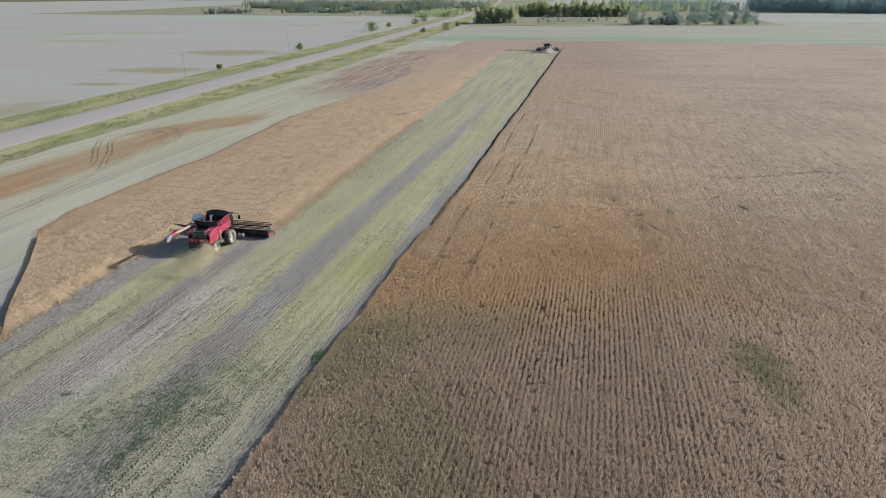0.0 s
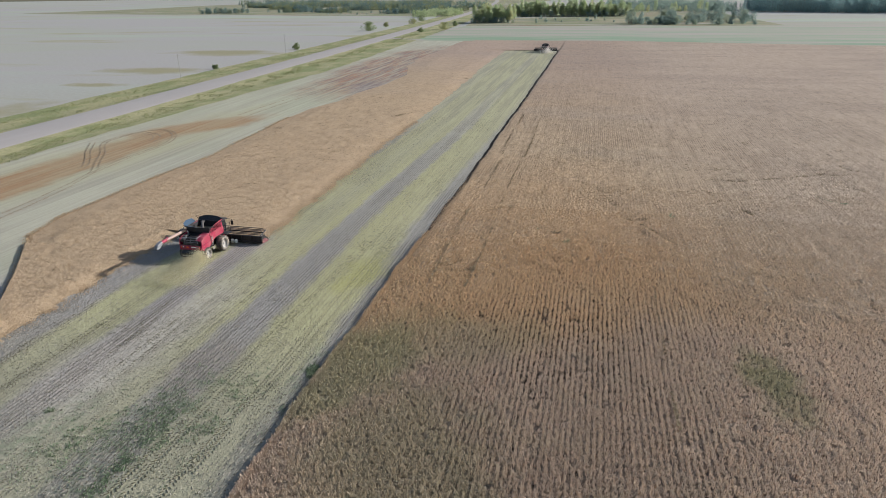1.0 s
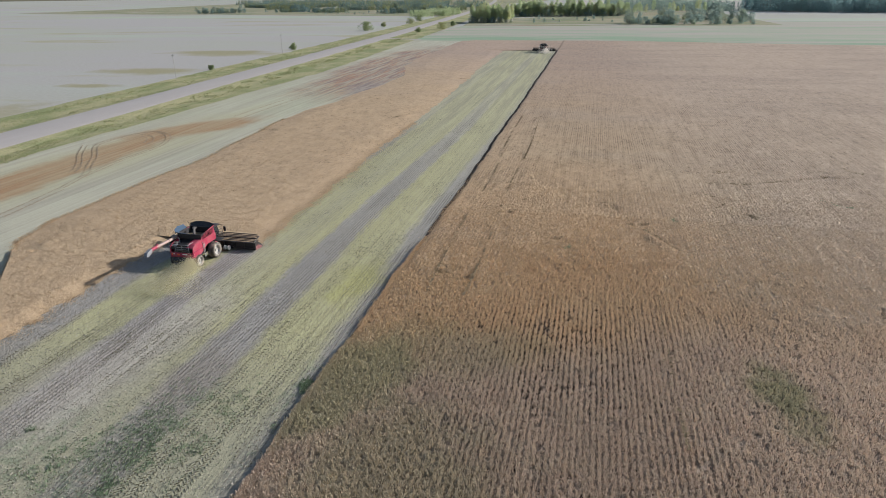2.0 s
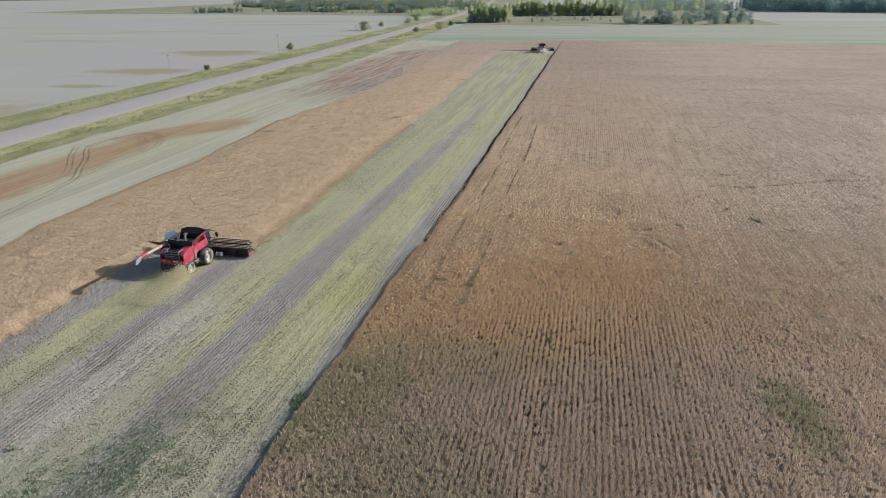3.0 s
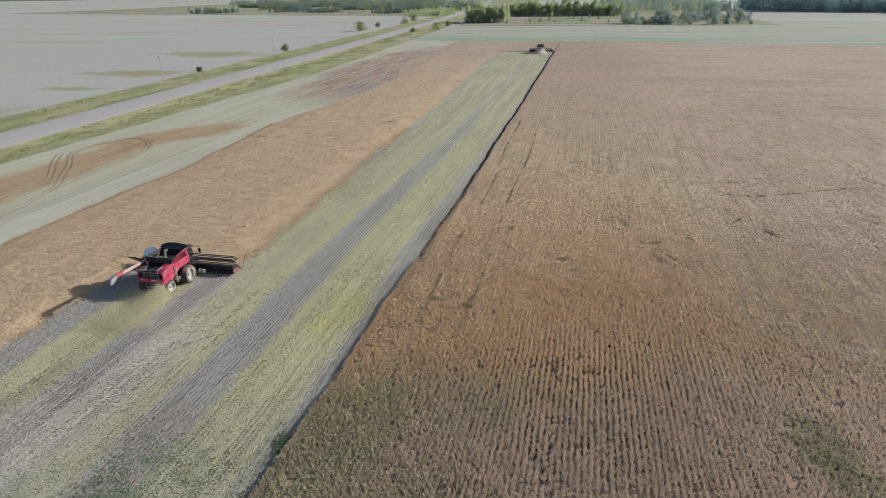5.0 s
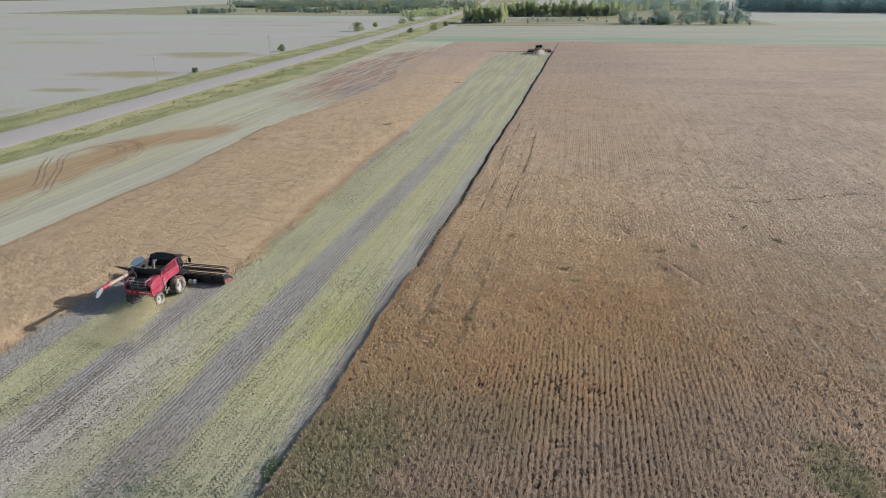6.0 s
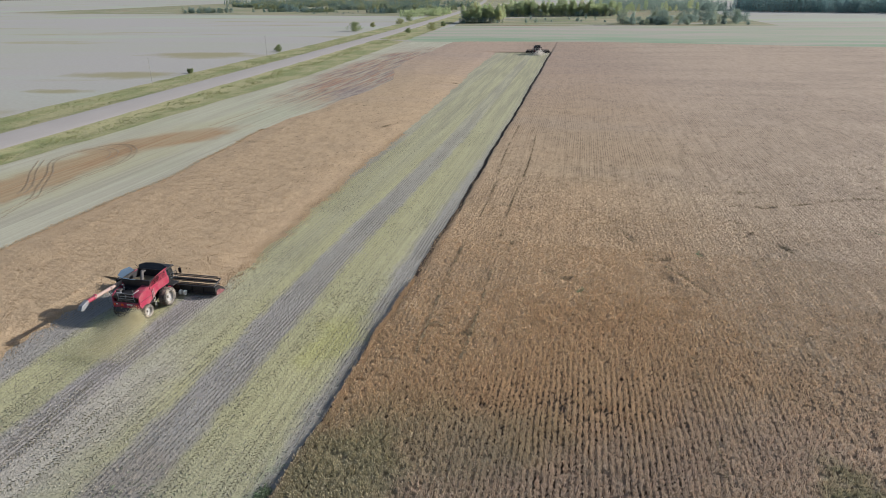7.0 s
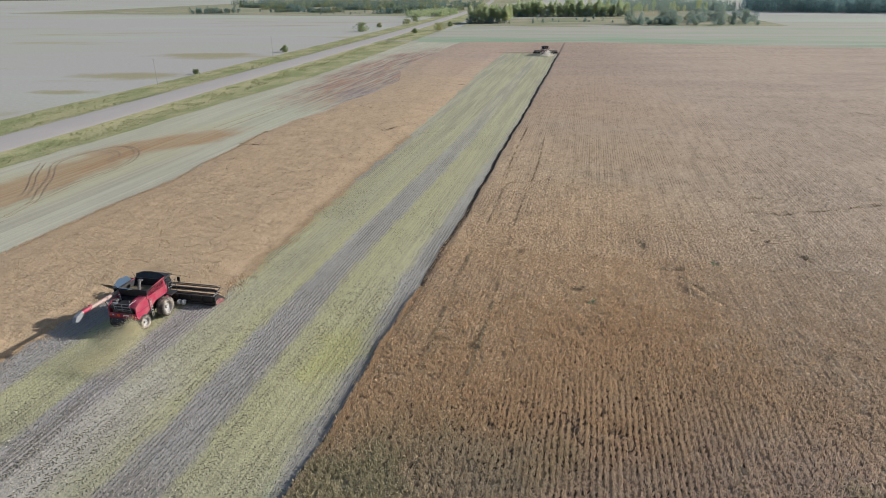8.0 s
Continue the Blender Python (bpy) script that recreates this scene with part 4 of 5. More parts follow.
def tree(name, height, crown_from, wide, leaf, bark, clumps, per, size, label, category, stems=1):
    top = new(name)
    cs, rs = [], []
    for s in range(stems):
        bm = bmesh.new()
        ang, off = rng.uniform(0, 6.28), (0 if stems == 1 else rng.uniform(0.2, 0.5) * wide)
        foot = (math.cos(ang) * off * 0.3, math.sin(ang) * off * 0.3, -0.1)
        tip = (math.cos(ang) * off + rng.normal() * 0.03 * height, math.sin(ang) * off + rng.normal() * 0.03 * height, height * 0.93)
        r = 0.013 * height / math.sqrt(stems) + 0.03
        mid = tuple(f * 0.5 + t * 0.5 + rng.normal() * 0.01 * height for f, t in zip(foot, tip))
        tube(bm, foot, mid, r, r * 0.7)
        tube(bm, mid, tip, r * 0.7, r * 0.2)
        for b in range(5):
            h = crown_from + (1 - crown_from) * (b + rng.uniform()) / 5.5
            o = [f + (t - f) * h for f, t in zip(foot, tip)]
            a = rng.uniform(0, 6.28)
            l = wide * rng.uniform(0.5, 0.9) * (1.1 - 0.6 * h)
            tube(bm, o, (o[0] + math.cos(a) * l, o[1] + math.sin(a) * l, o[2] + l * 0.7), r * 0.35, r * 0.1, 4)
        part("trunk", bm_mesh("trunk", bm, bark), top)
        for k in range(clumps // stems):
            h = crown_from + (1 - crown_from) * rng.uniform(0.0, 1.0)
            o = np.array([f + (t - f) * h for f, t in zip(foot, tip)])
            a, l = rng.uniform(0, 6.28), wide * rng.uniform(0.15, 0.75) * (0.5 + 0.65 * math.sin(math.pi * min(1.0, 0.2 + 0.85 * (h - crown_from) / (1 - crown_from))))
            cs.append(o + [math.cos(a) * l, math.sin(a) * l, 0])
            rs.append(wide * rng.uniform(0.2, 0.42))
    v, f = leaf_cloud(np.array(cs), np.array(rs), per, size)
    v[:, 2] = np.maximum(v[:, 2], 0.02)
    part("crown", fast_mesh("crown", v, f, leaf), top)
    return tagged(top, label, category)


aspens = [tree("aspen_tree", h, 0.28, w, M_ASPEN, M_BARK, 60, 20, 0.36, "tall aspen with a pale trunk and yellowing green crown", "tree") for h, w in ((19, 3.6), (17, 3.3), (20, 3.9), (15, 3.4), (12, 3.6))]
willows = [tree("willow_bush", h, 0.12, w, M_WILLOW, M_BARK_GREY, 36, 22, 0.28, "grey-green willow bush at the edge of a slough", "bush", stems=3) for h, w in ((6.5, 3.4), (8.5, 3.8), (5.0, 3.0), (10.0, 4.0))]
shrubs = [tree("roadside_shrub", h, 0.1, w, M_SHRUB, M_BARK_GREY, 45, 34, s, "small green shrub on the road verge", "bush", stems=3) for h, w, s in ((7.5, 6.5, 0.36), (3.2, 2.0, 0.2), (1.7, 1.4, 0.14))]
kinds = {"a": aspens, "w": willows, "s": shrubs}
used = set()


def plant(kind, x, y, which=None, scale=1.0, group=""):
    src = kinds[kind][rng.integers(len(kinds[kind])) if which is None else which]
    m = pose(x, y, 0, 0, 0, rng.uniform(0, 360)) @ Matrix.Diagonal((scale, scale, scale * rng.uniform(0.85, 1.12), 1))
    if src.name not in used:
        used.add(src.name)
        src.matrix_basis = m
        ob = src
    else:
        ob = copy_thing(src, m)
        ob.matrix_basis = m
    return tagged(ob, group=group)


def grove(kind, count, x0, y0, x1, y1, group, scale=1.0):
    for i in range(count):
        plant(kind, rng.uniform(x0, x1), rng.uniform(y0, y1), scale=scale * rng.uniform(0.8, 1.15), group=group)


# bushes along the road
plant("s", -186.0, 524.0, 0, 0.95, "roadside shrubs")
plant("s", -165.0, 343.0, 1, 1.0, "roadside shrubs")
plant("s", -156.5, 247.0, 2, 1.0, "roadside shrubs")
plant("s", -190.0, 585.0, 1, 1.2, "roadside shrubs")
plant("s", -180.0, 640.0, 0, 0.7, "roadside shrubs")
plant("s", -186.0, 700.0, 0, 0.7, "roadside shrubs")
plant("s", -125.0, 545.0, 0, 0.7, "roadside shrubs")
plant("s", -136.0, 505.0, 1, 1.2, "roadside shrubs")
plant("s", -128.0, 600.0, 1, 1.2, "roadside shrubs")
# the aspen grove on the east side of the road, with willows before it
grove("a", 85, -121, 650, -82, 684, "aspens of the grove", 0.84)
grove("a", 190, -102, 808, 36, 826, "aspens of the grove", 0.86)
grove("w", 26, -124, 644, -80, 655, "willows in the slough", 0.6)
grove("w", 40, -98, 800, 40, 815, "willows in the slough", 0.8)
grove("w", 14, -70, 650, 20, 720, "willows in the slough", 0.5)
grove("w", 34, 26, 610, 70, 640, "willows in the slough", 1.1)
grove("w", 44, 60, 640, 138, 720, "willows in the slough", 1.2)
grove("w", 12, 75, 608, 134, 625, "willows in the slough", 0.9)
grove("a", 14, 40, 860, 130, 930, "aspens of the grove", 0.8)
# the copse in the western field
grove("w", 30, -648, 1002, -572, 1030, "willows of the copse", 1.25)
grove("w", 16, -420, 900, -240, 990, "willows of the copse", 0.5)
plant("w", -690.0, 1060.0, 3, 1.0, "willows of the copse")


def wood(name, spots, height, leaf, label, bark=None):
    """Far woods: trunks and leaf clumps in one mesh."""
    spots = np.asarray(spots)
    hs = height * rng.uniform(0.65, 1.2, len(spots)) * (1 + 0.35 * value_noise(spots[:, 0], spots[:, 1], 30.0, 77))
    cs, rs = [], []
    for k in range(7):
        f = 0.1 + 0.8 * k / 6
        a, l = rng.uniform(0, 6.28, len(spots)), rng.uniform(0, 2.2, len(spots)) * (1.2 - f)
        cs.append(np.stack([spots[:, 0] + np.cos(a) * l, spots[:, 1] + np.sin(a) * l, hs * f], -1))
        rs.append(rng.uniform(1.2, 2.2, len(spots)) * (1.25 - 0.6 * f))
    v, f = leaf_cloud(np.concatenate(cs), np.concatenate(rs), 9, 0.78)
    ob = tagged(new(name, fast_mesh(name, v, f, leaf)), label, "woods", kind="stuff")
    k = np.arange(4) * np.pi / 2
    r = 0.16
    lo = np.stack([np.stack([spots[:, 0] + r * np.cos(a), spots[:, 1] + r * np.sin(a), 0 * hs - 0.1], -1) for a in k], 1)
    hi = np.stack([np.stack([spots[:, 0] + 0.05 * np.cos(a), spots[:, 1] + 0.05 * np.sin(a), hs * 0.92], -1) for a in k], 1)
    tv = np.concatenate([lo, hi], 1).reshape(-1, 3)
    q = np.array([[0, 1, 5, 4], [1, 2, 6, 5], [2, 3, 7, 6], [3, 0, 4, 7]])
    part("trunks", fast_mesh("trunks", tv, (np.arange(len(spots))[:, None, None] * 8 + q[None]).reshape(-1, 4), bark or M_BARK), ob)
    return ob


def scatter(count, x0, y0, x1, y1, deep, patchy=0.0, seed=1):
    """Spots in a belt along the line from (x0, y0) to (x1, y1)."""
    t, d = rng.uniform(size=count), rng.uniform(size=count) * deep
    x, y = x0 + (x1 - x0) * t, y0 + (y1 - y0) * t + d
    ok = value_noise(x, y, 60.0, seed) + 0.6 * value_noise(x, y, 21.0, seed + 40) > -1 + patchy
    return np.stack([x, y], -1)[ok]


wood("dark_wood", scatter(1500, 200, 940, 420, 800, 120), 20, M_HAZED_WOOD, "dense dark green mixed wood at the field's end", M_BARK_GREY)
wood("aspen_stand", scatter(190, -102, 826, 36, 826, 34), 15, M_ASPEN, "close stand of tall aspens behind the grove's front")
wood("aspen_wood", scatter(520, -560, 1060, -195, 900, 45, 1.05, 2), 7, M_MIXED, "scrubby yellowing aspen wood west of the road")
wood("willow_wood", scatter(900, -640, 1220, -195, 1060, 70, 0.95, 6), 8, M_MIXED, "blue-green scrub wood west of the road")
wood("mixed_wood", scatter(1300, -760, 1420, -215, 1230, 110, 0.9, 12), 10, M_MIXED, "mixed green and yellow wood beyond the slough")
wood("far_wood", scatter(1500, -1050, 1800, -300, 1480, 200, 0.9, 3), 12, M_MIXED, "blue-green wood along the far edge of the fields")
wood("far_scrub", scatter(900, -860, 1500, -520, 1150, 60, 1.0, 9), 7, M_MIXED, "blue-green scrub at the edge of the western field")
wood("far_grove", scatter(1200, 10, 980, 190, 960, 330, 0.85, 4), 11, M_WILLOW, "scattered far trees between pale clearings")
wood("horizon_wood", scatter(1800, -2600, 3600, 300, 2300, 400, 0.7, 5), 14, M_HAZED_WOOD, "low dark woods near the horizon")
wood("roadside_scrub", scatter(160, -230, 800, -185, 800, 130, 0.6, 8), 8, M_ASPEN, "yellow-green scrub along the far road")


n = Nodes("weathered_pale_wood")
M_POLE = n.done(n.mix(n.noise(4.0, 4.0, 0.6, (1, 1, 0.1)), (0.27, 0.255, 0.235), (0.38, 0.365, 0.34)), 0.9)


def utility_pole(x, y, tall):
    top = new("utility_pole")
    bm = bmesh.new()
    tube(bm, (0, 0, -0.2), (0, 0, tall), 0.10, 0.06, 10)
    part("pole", bm_mesh("pole", bm, M_POLE), top)
    bm = bmesh.new()
    bmesh.ops.create_cube(bm, size=1, matrix=Matrix.Translation((0, 0.12, tall - 0.5)) @ Matrix.Diagonal((1.4, 0.08, 0.1, 1)))
    part("crossarm", bm_mesh("crossarm", bm, M_POLE), top)
    for k in (-0.6, 0.6):
        bm = bmesh.new()
        tube(bm, (k, 0.12, tall - 0.44), (k, 0.12, tall - 0.25), 0.05, 0.035, 8)
        part("insulator", bm_mesh("insulator", bm, M_BARK), top)
    top.matrix_basis = pose(x, y, 0)
    return tagged(top, "weathered pale grey wooden utility pole beside the road", "pole", "utility poles")


utility_pole(-161.0, 322.0, 9.5)
utility_pole(-186.0, 660.0, 9.5)
utility_pole(-152.5, 217.0, 9.0)

# ---- combine harvesters ----
def paint(name, col, rough, metal=0.0, dust=0.35):
    """Paint or steel under field dust that gathers in a blotched film."""
    n = Nodes(name)
    f = n.math("MULTIPLY", n.step(n.noise(1.4, 5.0, 0.7), 0.35, 0.75), dust)
    f = n.math("ADD", f, n.math("MULTIPLY", n.step(n.noise(9.0, 3.0), 0.5, 0.8), dust * 0.4))
    return n.done(n.mix(f, col, (0.36, 0.31, 0.25)), n.math("ADD", rough, n.math("MULTIPLY", f, 0.4)), metal, 0.45)


M_RED = paint("red_machine_paint", (0.29, 0.013, 0.052), 0.45, 0, 0.26)
M_BLACK = paint("black_machine_parts", (0.012, 0.012, 0.015), 0.45, 0, 0.07)
M_TYRE = paint("tyre_rubber", (0.055, 0.052, 0.05), 0.9, 0, 0.95)
M_RIM = paint("dusty_pale_rim", (0.36, 0.35, 0.34), 0.6, 0.0, 0.4)
M_STEEL = paint("worn_grey_steel", (0.20, 0.21, 0.235), 0.5, 0.2, 0.3)
M_SILVER = paint("pale_auger_paint", (0.33, 0.225, 0.20), 0.6, 0.0, 0.6)
M_WHITE = paint("white_paint", (0.75, 0.74, 0.7), 0.5, 0, 0.15)
M_DULL = paint("dull_red_paint", (0.13, 0.02, 0.035), 0.6, 0, 0.4)
M_BAT = paint("dusty_brown_reel_bat", (0.11, 0.085, 0.07), 0.7, 0, 0.4)
M_GREY = paint("dark_grey_belt", (0.07, 0.065, 0.065), 0.7, 0, 0.3)
n = Nodes("tail_lamp_plastic")
M_LAMP = n.done((0.75, 0.10, 0.02), 0.3)
n = Nodes("cab_glass")
M_GLASS = n.done((0.02, 0.025, 0.03), 0.06, 0.0, 0.6)
n = Nodes("clear_blue_sheet")
n.put(n.bsdf.inputs["Transmission Weight"], 0.15)
M_SHEET = n.done((0.06, 0.095, 0.14), 0.22, 0.0, 0.6)
n = Nodes("harvested_beans")
M_GRAIN = n.done(n.mix(n.noise(30.0, 3.0), (0.10, 0.08, 0.05), (0.17, 0.14, 0.09)), 0.8)


def block(bm, x0, x1, y0, y1, z0, z1, bevel=0.0, turn=None):
    """A bevelled block, added to bm."""
    g = bmesh.ops.create_cube(bm, size=1)["verts"]
    for v in g:
        v.co = Vector(((x0 + x1) / 2 + (x1 - x0) * v.co.x, (y0 + y1) / 2 + (y1 - y0) * v.co.y, (z0 + z1) / 2 + (z1 - z0) * v.co.z))
        if turn:
            v.co = turn @ v.co
    if bevel:
        es = list({e for v in g for e in v.link_edges})
        bmesh.ops.bevel(bm, geom=es, offset=bevel, segments=2, affect="EDGES", profile=0.6)


def prism(bm, profile, x0, x1, bevel=0.0):
    """A side outline of (y, z) corners drawn out from x0 to x1."""
    a = [bm.verts.new((x0, y, z)) for y, z in profile]
    b = [bm.verts.new((x1, y, z)) for y, z in profile]
    fs = [bm.faces.new(a), bm.faces.new(b[::-1])]
    k = len(a)
    for i in range(k):
        fs.append(bm.faces.new((a[i], b[i], b[(i + 1) % k], a[(i + 1) % k])))
    if bevel:
        es = list({e for f in fs for e in f.edges})
        bmesh.ops.bevel(bm, geom=es, offset=bevel, segments=2, affect="EDGES", profile=0.6)


def rod(bm, pts, r, k=6):
    for a, b in zip(pts, pts[1:]):
        tube(bm, a, b, r, r, k)


def piece(name, parent, material, make, label=""):
    bm = bmesh.new()
    make(bm)
    return part(name, bm_mesh(name, bm, material), parent, label)


def lathe(bm, profile, segs, cx, cy, cz):
    """Turns an outline of (x, radius) about an axis along x."""
    rings = []
    for i in range(segs):
        a = 6.28318 * i / segs
        rings.append([bm.verts.new((cx + x, cy + math.cos(a) * r, cz + math.sin(a) * r)) for x, r in profile])
    for i in range(segs):
        p, q = rings[i], rings[(i + 1) % segs]
        for j in range(len(profile) - 1):
            bm.faces.new((p[j], p[j + 1], q[j + 1], q[j]))


def wheel(parent, x, y, r, w, side, name):
    def tyre(bm):
        h = w / 2
        lathe(bm, ((-h * 0.85, r * 0.56), (-h, r * 0.7), (-h, r * 0.88), (-h * 0.7, r * 0.95), (h * 0.7, r * 0.95), (h, r * 0.88), (h, r * 0.7), (h * 0.85, r * 0.56)), 36, x, y, r)
        for i in range(44):
            a, s = 6.28318 * i / 44, (1 if i % 2 else -1)
            m = Matrix.Translation((x, y, r)) @ Matrix.Rotation(a, 4, "X") @ Matrix.Translation((s * h * 0.5, 0, r * 0.965)) @ Matrix.Rotation(s * 0.7, 4, "Z")
            block(bm, -h * 0.58, h * 0.58, -0.035, 0.035, -0.03, r * 0.035, 0.0, m)

    def rim(bm):
        h = w / 2 * side
        lathe(bm, ((h * 0.98, r * 0.70), (h * 1.02, r * 0.67), (h * 0.70, r * 0.6), (h * 0.3, r * 0.5), (h * 0.20, r * 0.22), (h * 0.55, r * 0.18), (h * 0.62, r * 0.12), (h * 0.62, 0.001)), 28, x, y, r)
        for i in range(10):
            a = 6.28318 * i / 10
            block(bm, x + h * 0.55 - 0.02, x + h * 0.55 + 0.05, y + math.cos(a) * r * 0.15 - 0.02, y + math.cos(a) * r * 0.15 + 0.02, r + math.sin(a) * r * 0.15 - 0.02, r + math.sin(a) * r * 0.15 + 0.02)
    top = piece(name, parent, M_TYRE, tyre, "lugged black tyre under field dust")
    piece("rim", top, M_RIM, rim, "dusty pale steel rim")
    return top


def combine_harvester():
    """Heading +y; the origin lies on the ground under the front axle."""
    top = new("combine_harvester")
    R, r2 = 0.94, 0.70
    # running gear
    for s in (-1, 1):
        wheel(top, s * 1.82, 0, R, 0.78, s, "front_wheel")
        wheel(top, s * 1.48, -2.85, r2, 0.56, s, "rear_wheel")
    piece("front_axle", top, M_BLACK, lambda bm: (block(bm, -1.5, 1.5, -0.22, 0.22, 0.72, 1.15, 0.05), block(bm, -1.55, -1.25, -0.35, 0.35, 0.6, 1.3, 0.05), block(bm, 1.25, 1.55, -0.35, 0.35, 0.6, 1.3, 0.05)))
    piece("rear_axle", top, M_BLACK, lambda bm: (block(bm, -1.25, 1.25, -3.0, -2.7, 0.55, 0.85, 0.04), rod(bm, ((-1.1, -2.55, 0.75), (1.1, -2.55, 0.75)), 0.04)))
    piece("chassis", top, M_BLACK, lambda bm: (prism(bm, ((1.3, 1.0), (1.3, 1.7), (-3.5, 1.7), (-3.5, 1.15), (-2.0, 0.85), (0.6, 0.85)), -1.15, 1.15, 0.04),
                                                [block(bm, -1.2, 1.2, y, y + 0.1, 0.8, 0.95) for y in (-1.8, -0.9, 0.5)]))
    # bodywork
    for s in (-1, 1):
        side = piece("side_panel", top, M_RED, lambda bm: prism(bm, ((1.15, 1.9), (1.15, 2.7), (-1.75, 2.9), (-3.3, 2.72), (-3.9, 2.45), (-3.95, 1.55), (-3.7, 1.2), (-2.4, 1.2), (-1.5, 1.55), (-0.75, 1.95)), s * 1.36, s * 1.5, 0.03), "red side shield with dust on it")
        piece("panel_seam", side, M_BLACK, lambda bm: (block(bm, s * 1.5 - 0.012, s * 1.5 + 0.012, -1.72, -1.68, 1.5, 2.62), block(bm, s * 1.5 - 0.012, s * 1.5 + 0.012, -3.85, -1.72, 1.9, 1.93)), "dark gap between shields")
    hood = piece("engine_deck", top, M_BLACK, lambda bm: (prism(bm, ((-1.75, 2.72), (-1.75, 2.45), (-2.3, 2.4), (-2.3, 2.6)), -1.34, 1.34, 0.03), block(bm, -1.34, -0.75, -3.85, -3.2, 2.2, 2.46, 0.04), block(bm, 0.95, 1.34, -3.85, -3.2, 2.2, 2.46, 0.04)), "black engine deck")
    piece("hood_top", top, M_RED, lambda bm: prism(bm, ((-1.72, 2.78), (-1.72, 2.92), (-3.3, 2.74), (-3.86, 2.48), (-3.86, 2.34)), 0.62, 1.36, 0.04), "red hood over the engine bay")
    engine = piece("engine", top, M_BLACK, lambda bm: (block(bm, -1.0, 1.15, -3.9, -2.2, 1.75, 2.45, 0.06), block(bm, -0.6, 0.7, -3.7, -2.3, 2.4, 2.68, 0.1), [block(bm, -0.9 + 0.25 * i, -0.8 + 0.25 * i, -3.95, -3.85, 1.85, 2.4, 0.02) for i in range(8)], tube(bm, (0.55, -3.3, 2.5), (0.55, -2.5, 2.5), 0.16, 0.16, 10), block(bm, -0.62, -0.42, -3.78, -2.8, 2.4, 2.6, 0.05)), "dark engine in an open bay")
    piece("exhaust", engine, M_STEEL, lambda bm: rod(bm, ((-0.95, -2.5, 2.4), (-0.95, -2.5, 3.05), (-0.95, -2.7, 3.2)), 0.07, 8), "grey steel exhaust pipe")
    piece("air_screen", engine, M_STEEL, lambda bm: (tube(bm, (-1.0, -3.35, 2.5), (-1.0, -3.35, 2.62), 0.3, 0.26, 12), rod(bm, ((-1.2, -3.7, 2.4), (-1.2, -3.7, 2.7), (-0.8, -3.7, 2.7)), 0.03)), "pale round air screen")
    piece("radiator_box", engine, M_GREY, lambda bm: (block(bm, -1.42, -0.95, -3.2, -2.5, 2.3, 2.75, 0.06), [block(bm, -1.44, -1.40, -3.2 + 0.12 * i, -3.14 + 0.12 * i, 2.4, 2.68) for i in range(5)]), "dusty grey radiator box")
    piece("pipes", engine, M_GREY, lambda bm: [rod(bm, p, 0.05, 8) for p in (((-0.9, -3.9, 1.95), (-0.2, -4.0, 2.15), (0.7, -3.95, 2.05)), ((0.8, -3.95, 1.9), (0.8, -3.6, 2.6), (0.3, -3.0, 2.75)), ((-0.5, -3.95, 1.9), (-0.5, -3.9, 2.5)))], "dark engine pipes")
    rail = piece("deck_rail", top, M_STEEL, lambda bm: [rod(bm, p, 0.032) for p in (
        ((-0.75, -3.9, 2.0), (-0.75, -3.95, 2.8), (0.95, -3.95, 2.8), (0.95, -3.9, 2.0)), ((-0.75, -3.95, 2.5), (0.95, -3.95, 2.5)), ((-0.75, -3.95, 2.25), (0.95, -3.95, 2.25)), ((0.1, -3.95, 2.0), (0.1, -3.95, 2.8)), ((0.95, -3.95, 2.8), (0.98, -2.9, 2.85)))], "grey tubular guard rail")
    rear = piece("rear_panel", top, M_RED, lambda bm: (prism(bm, ((-3.82, 1.25), (-3.82, 1.85), (-3.98, 1.85), (-4.08, 1.5), (-3.98, 1.25)), -1.4, 1.4, 0.03),), "red rear hood panel")
    for s in (-1, 1):
        piece("tail_lamp", rear, M_LAMP, lambda bm: block(bm, s * 1.18 - 0.07, s * 1.18 + 0.07, -4.1, -4.0, 1.58, 1.72, 0.02), "orange-red tail lamp")
    piece("marker_plate", rear, M_LAMP, lambda bm: block(bm, -0.5, -0.25, -4.11, -4.03, 1.55, 1.75, 0.01), "orange slow-vehicle marker")
    for x0, x1 in ((0.15, 0.75), (-1.0, -0.86)):
        piece("label_bar", rear, M_WHITE, lambda bm: block(bm, x0, x1, -4.1, -4.03, 1.65, 1.74), "pale lettering bar")
    chop = piece("straw_chopper", top, M_BLACK, lambda bm: prism(bm, ((-3.5, 0.75), (-3.5, 1.35), (-4.05, 1.3), (-4.3, 0.95), (-4.15, 0.7)), -1.1, 1.1, 0.04), "black straw chopper housing")
    for s in (-1, 1):
        piece("spreader", chop, M_GREY, lambda bm: (tube(bm, (s * 0.55, -4.15, 0.62), (s * 0.55, -4.15, 0.72), 0.5, 0.5, 14), [block(bm, s * 0.55 + 0.42 * math.cos(a) - 0.03, s * 0.55 + 0.42 * math.cos(a) + 0.03, -4.15 + 0.42 * math.sin(a) - 0.03, -4.15 + 0.42 * math.sin(a) + 0.03, 0.5, 0.63) for a in (0, 1.57, 3.14, 4.71)]), "spinning spreader disc")
    piece("ladder", top, M_RIM, lambda bm: [rod(bm, p, 0.022) for p in [((1.64, -1.72, 0.7), (1.58, -1.72, 2.5)), ((1.64, -1.5, 0.7), (1.58, -1.5, 2.5))] + [((1.62, -1.72, z), (1.62, -1.5, z)) for z in (0.75, 1.05, 1.35, 1.65, 1.95, 2.25)]], "narrow dusty pale ladder")

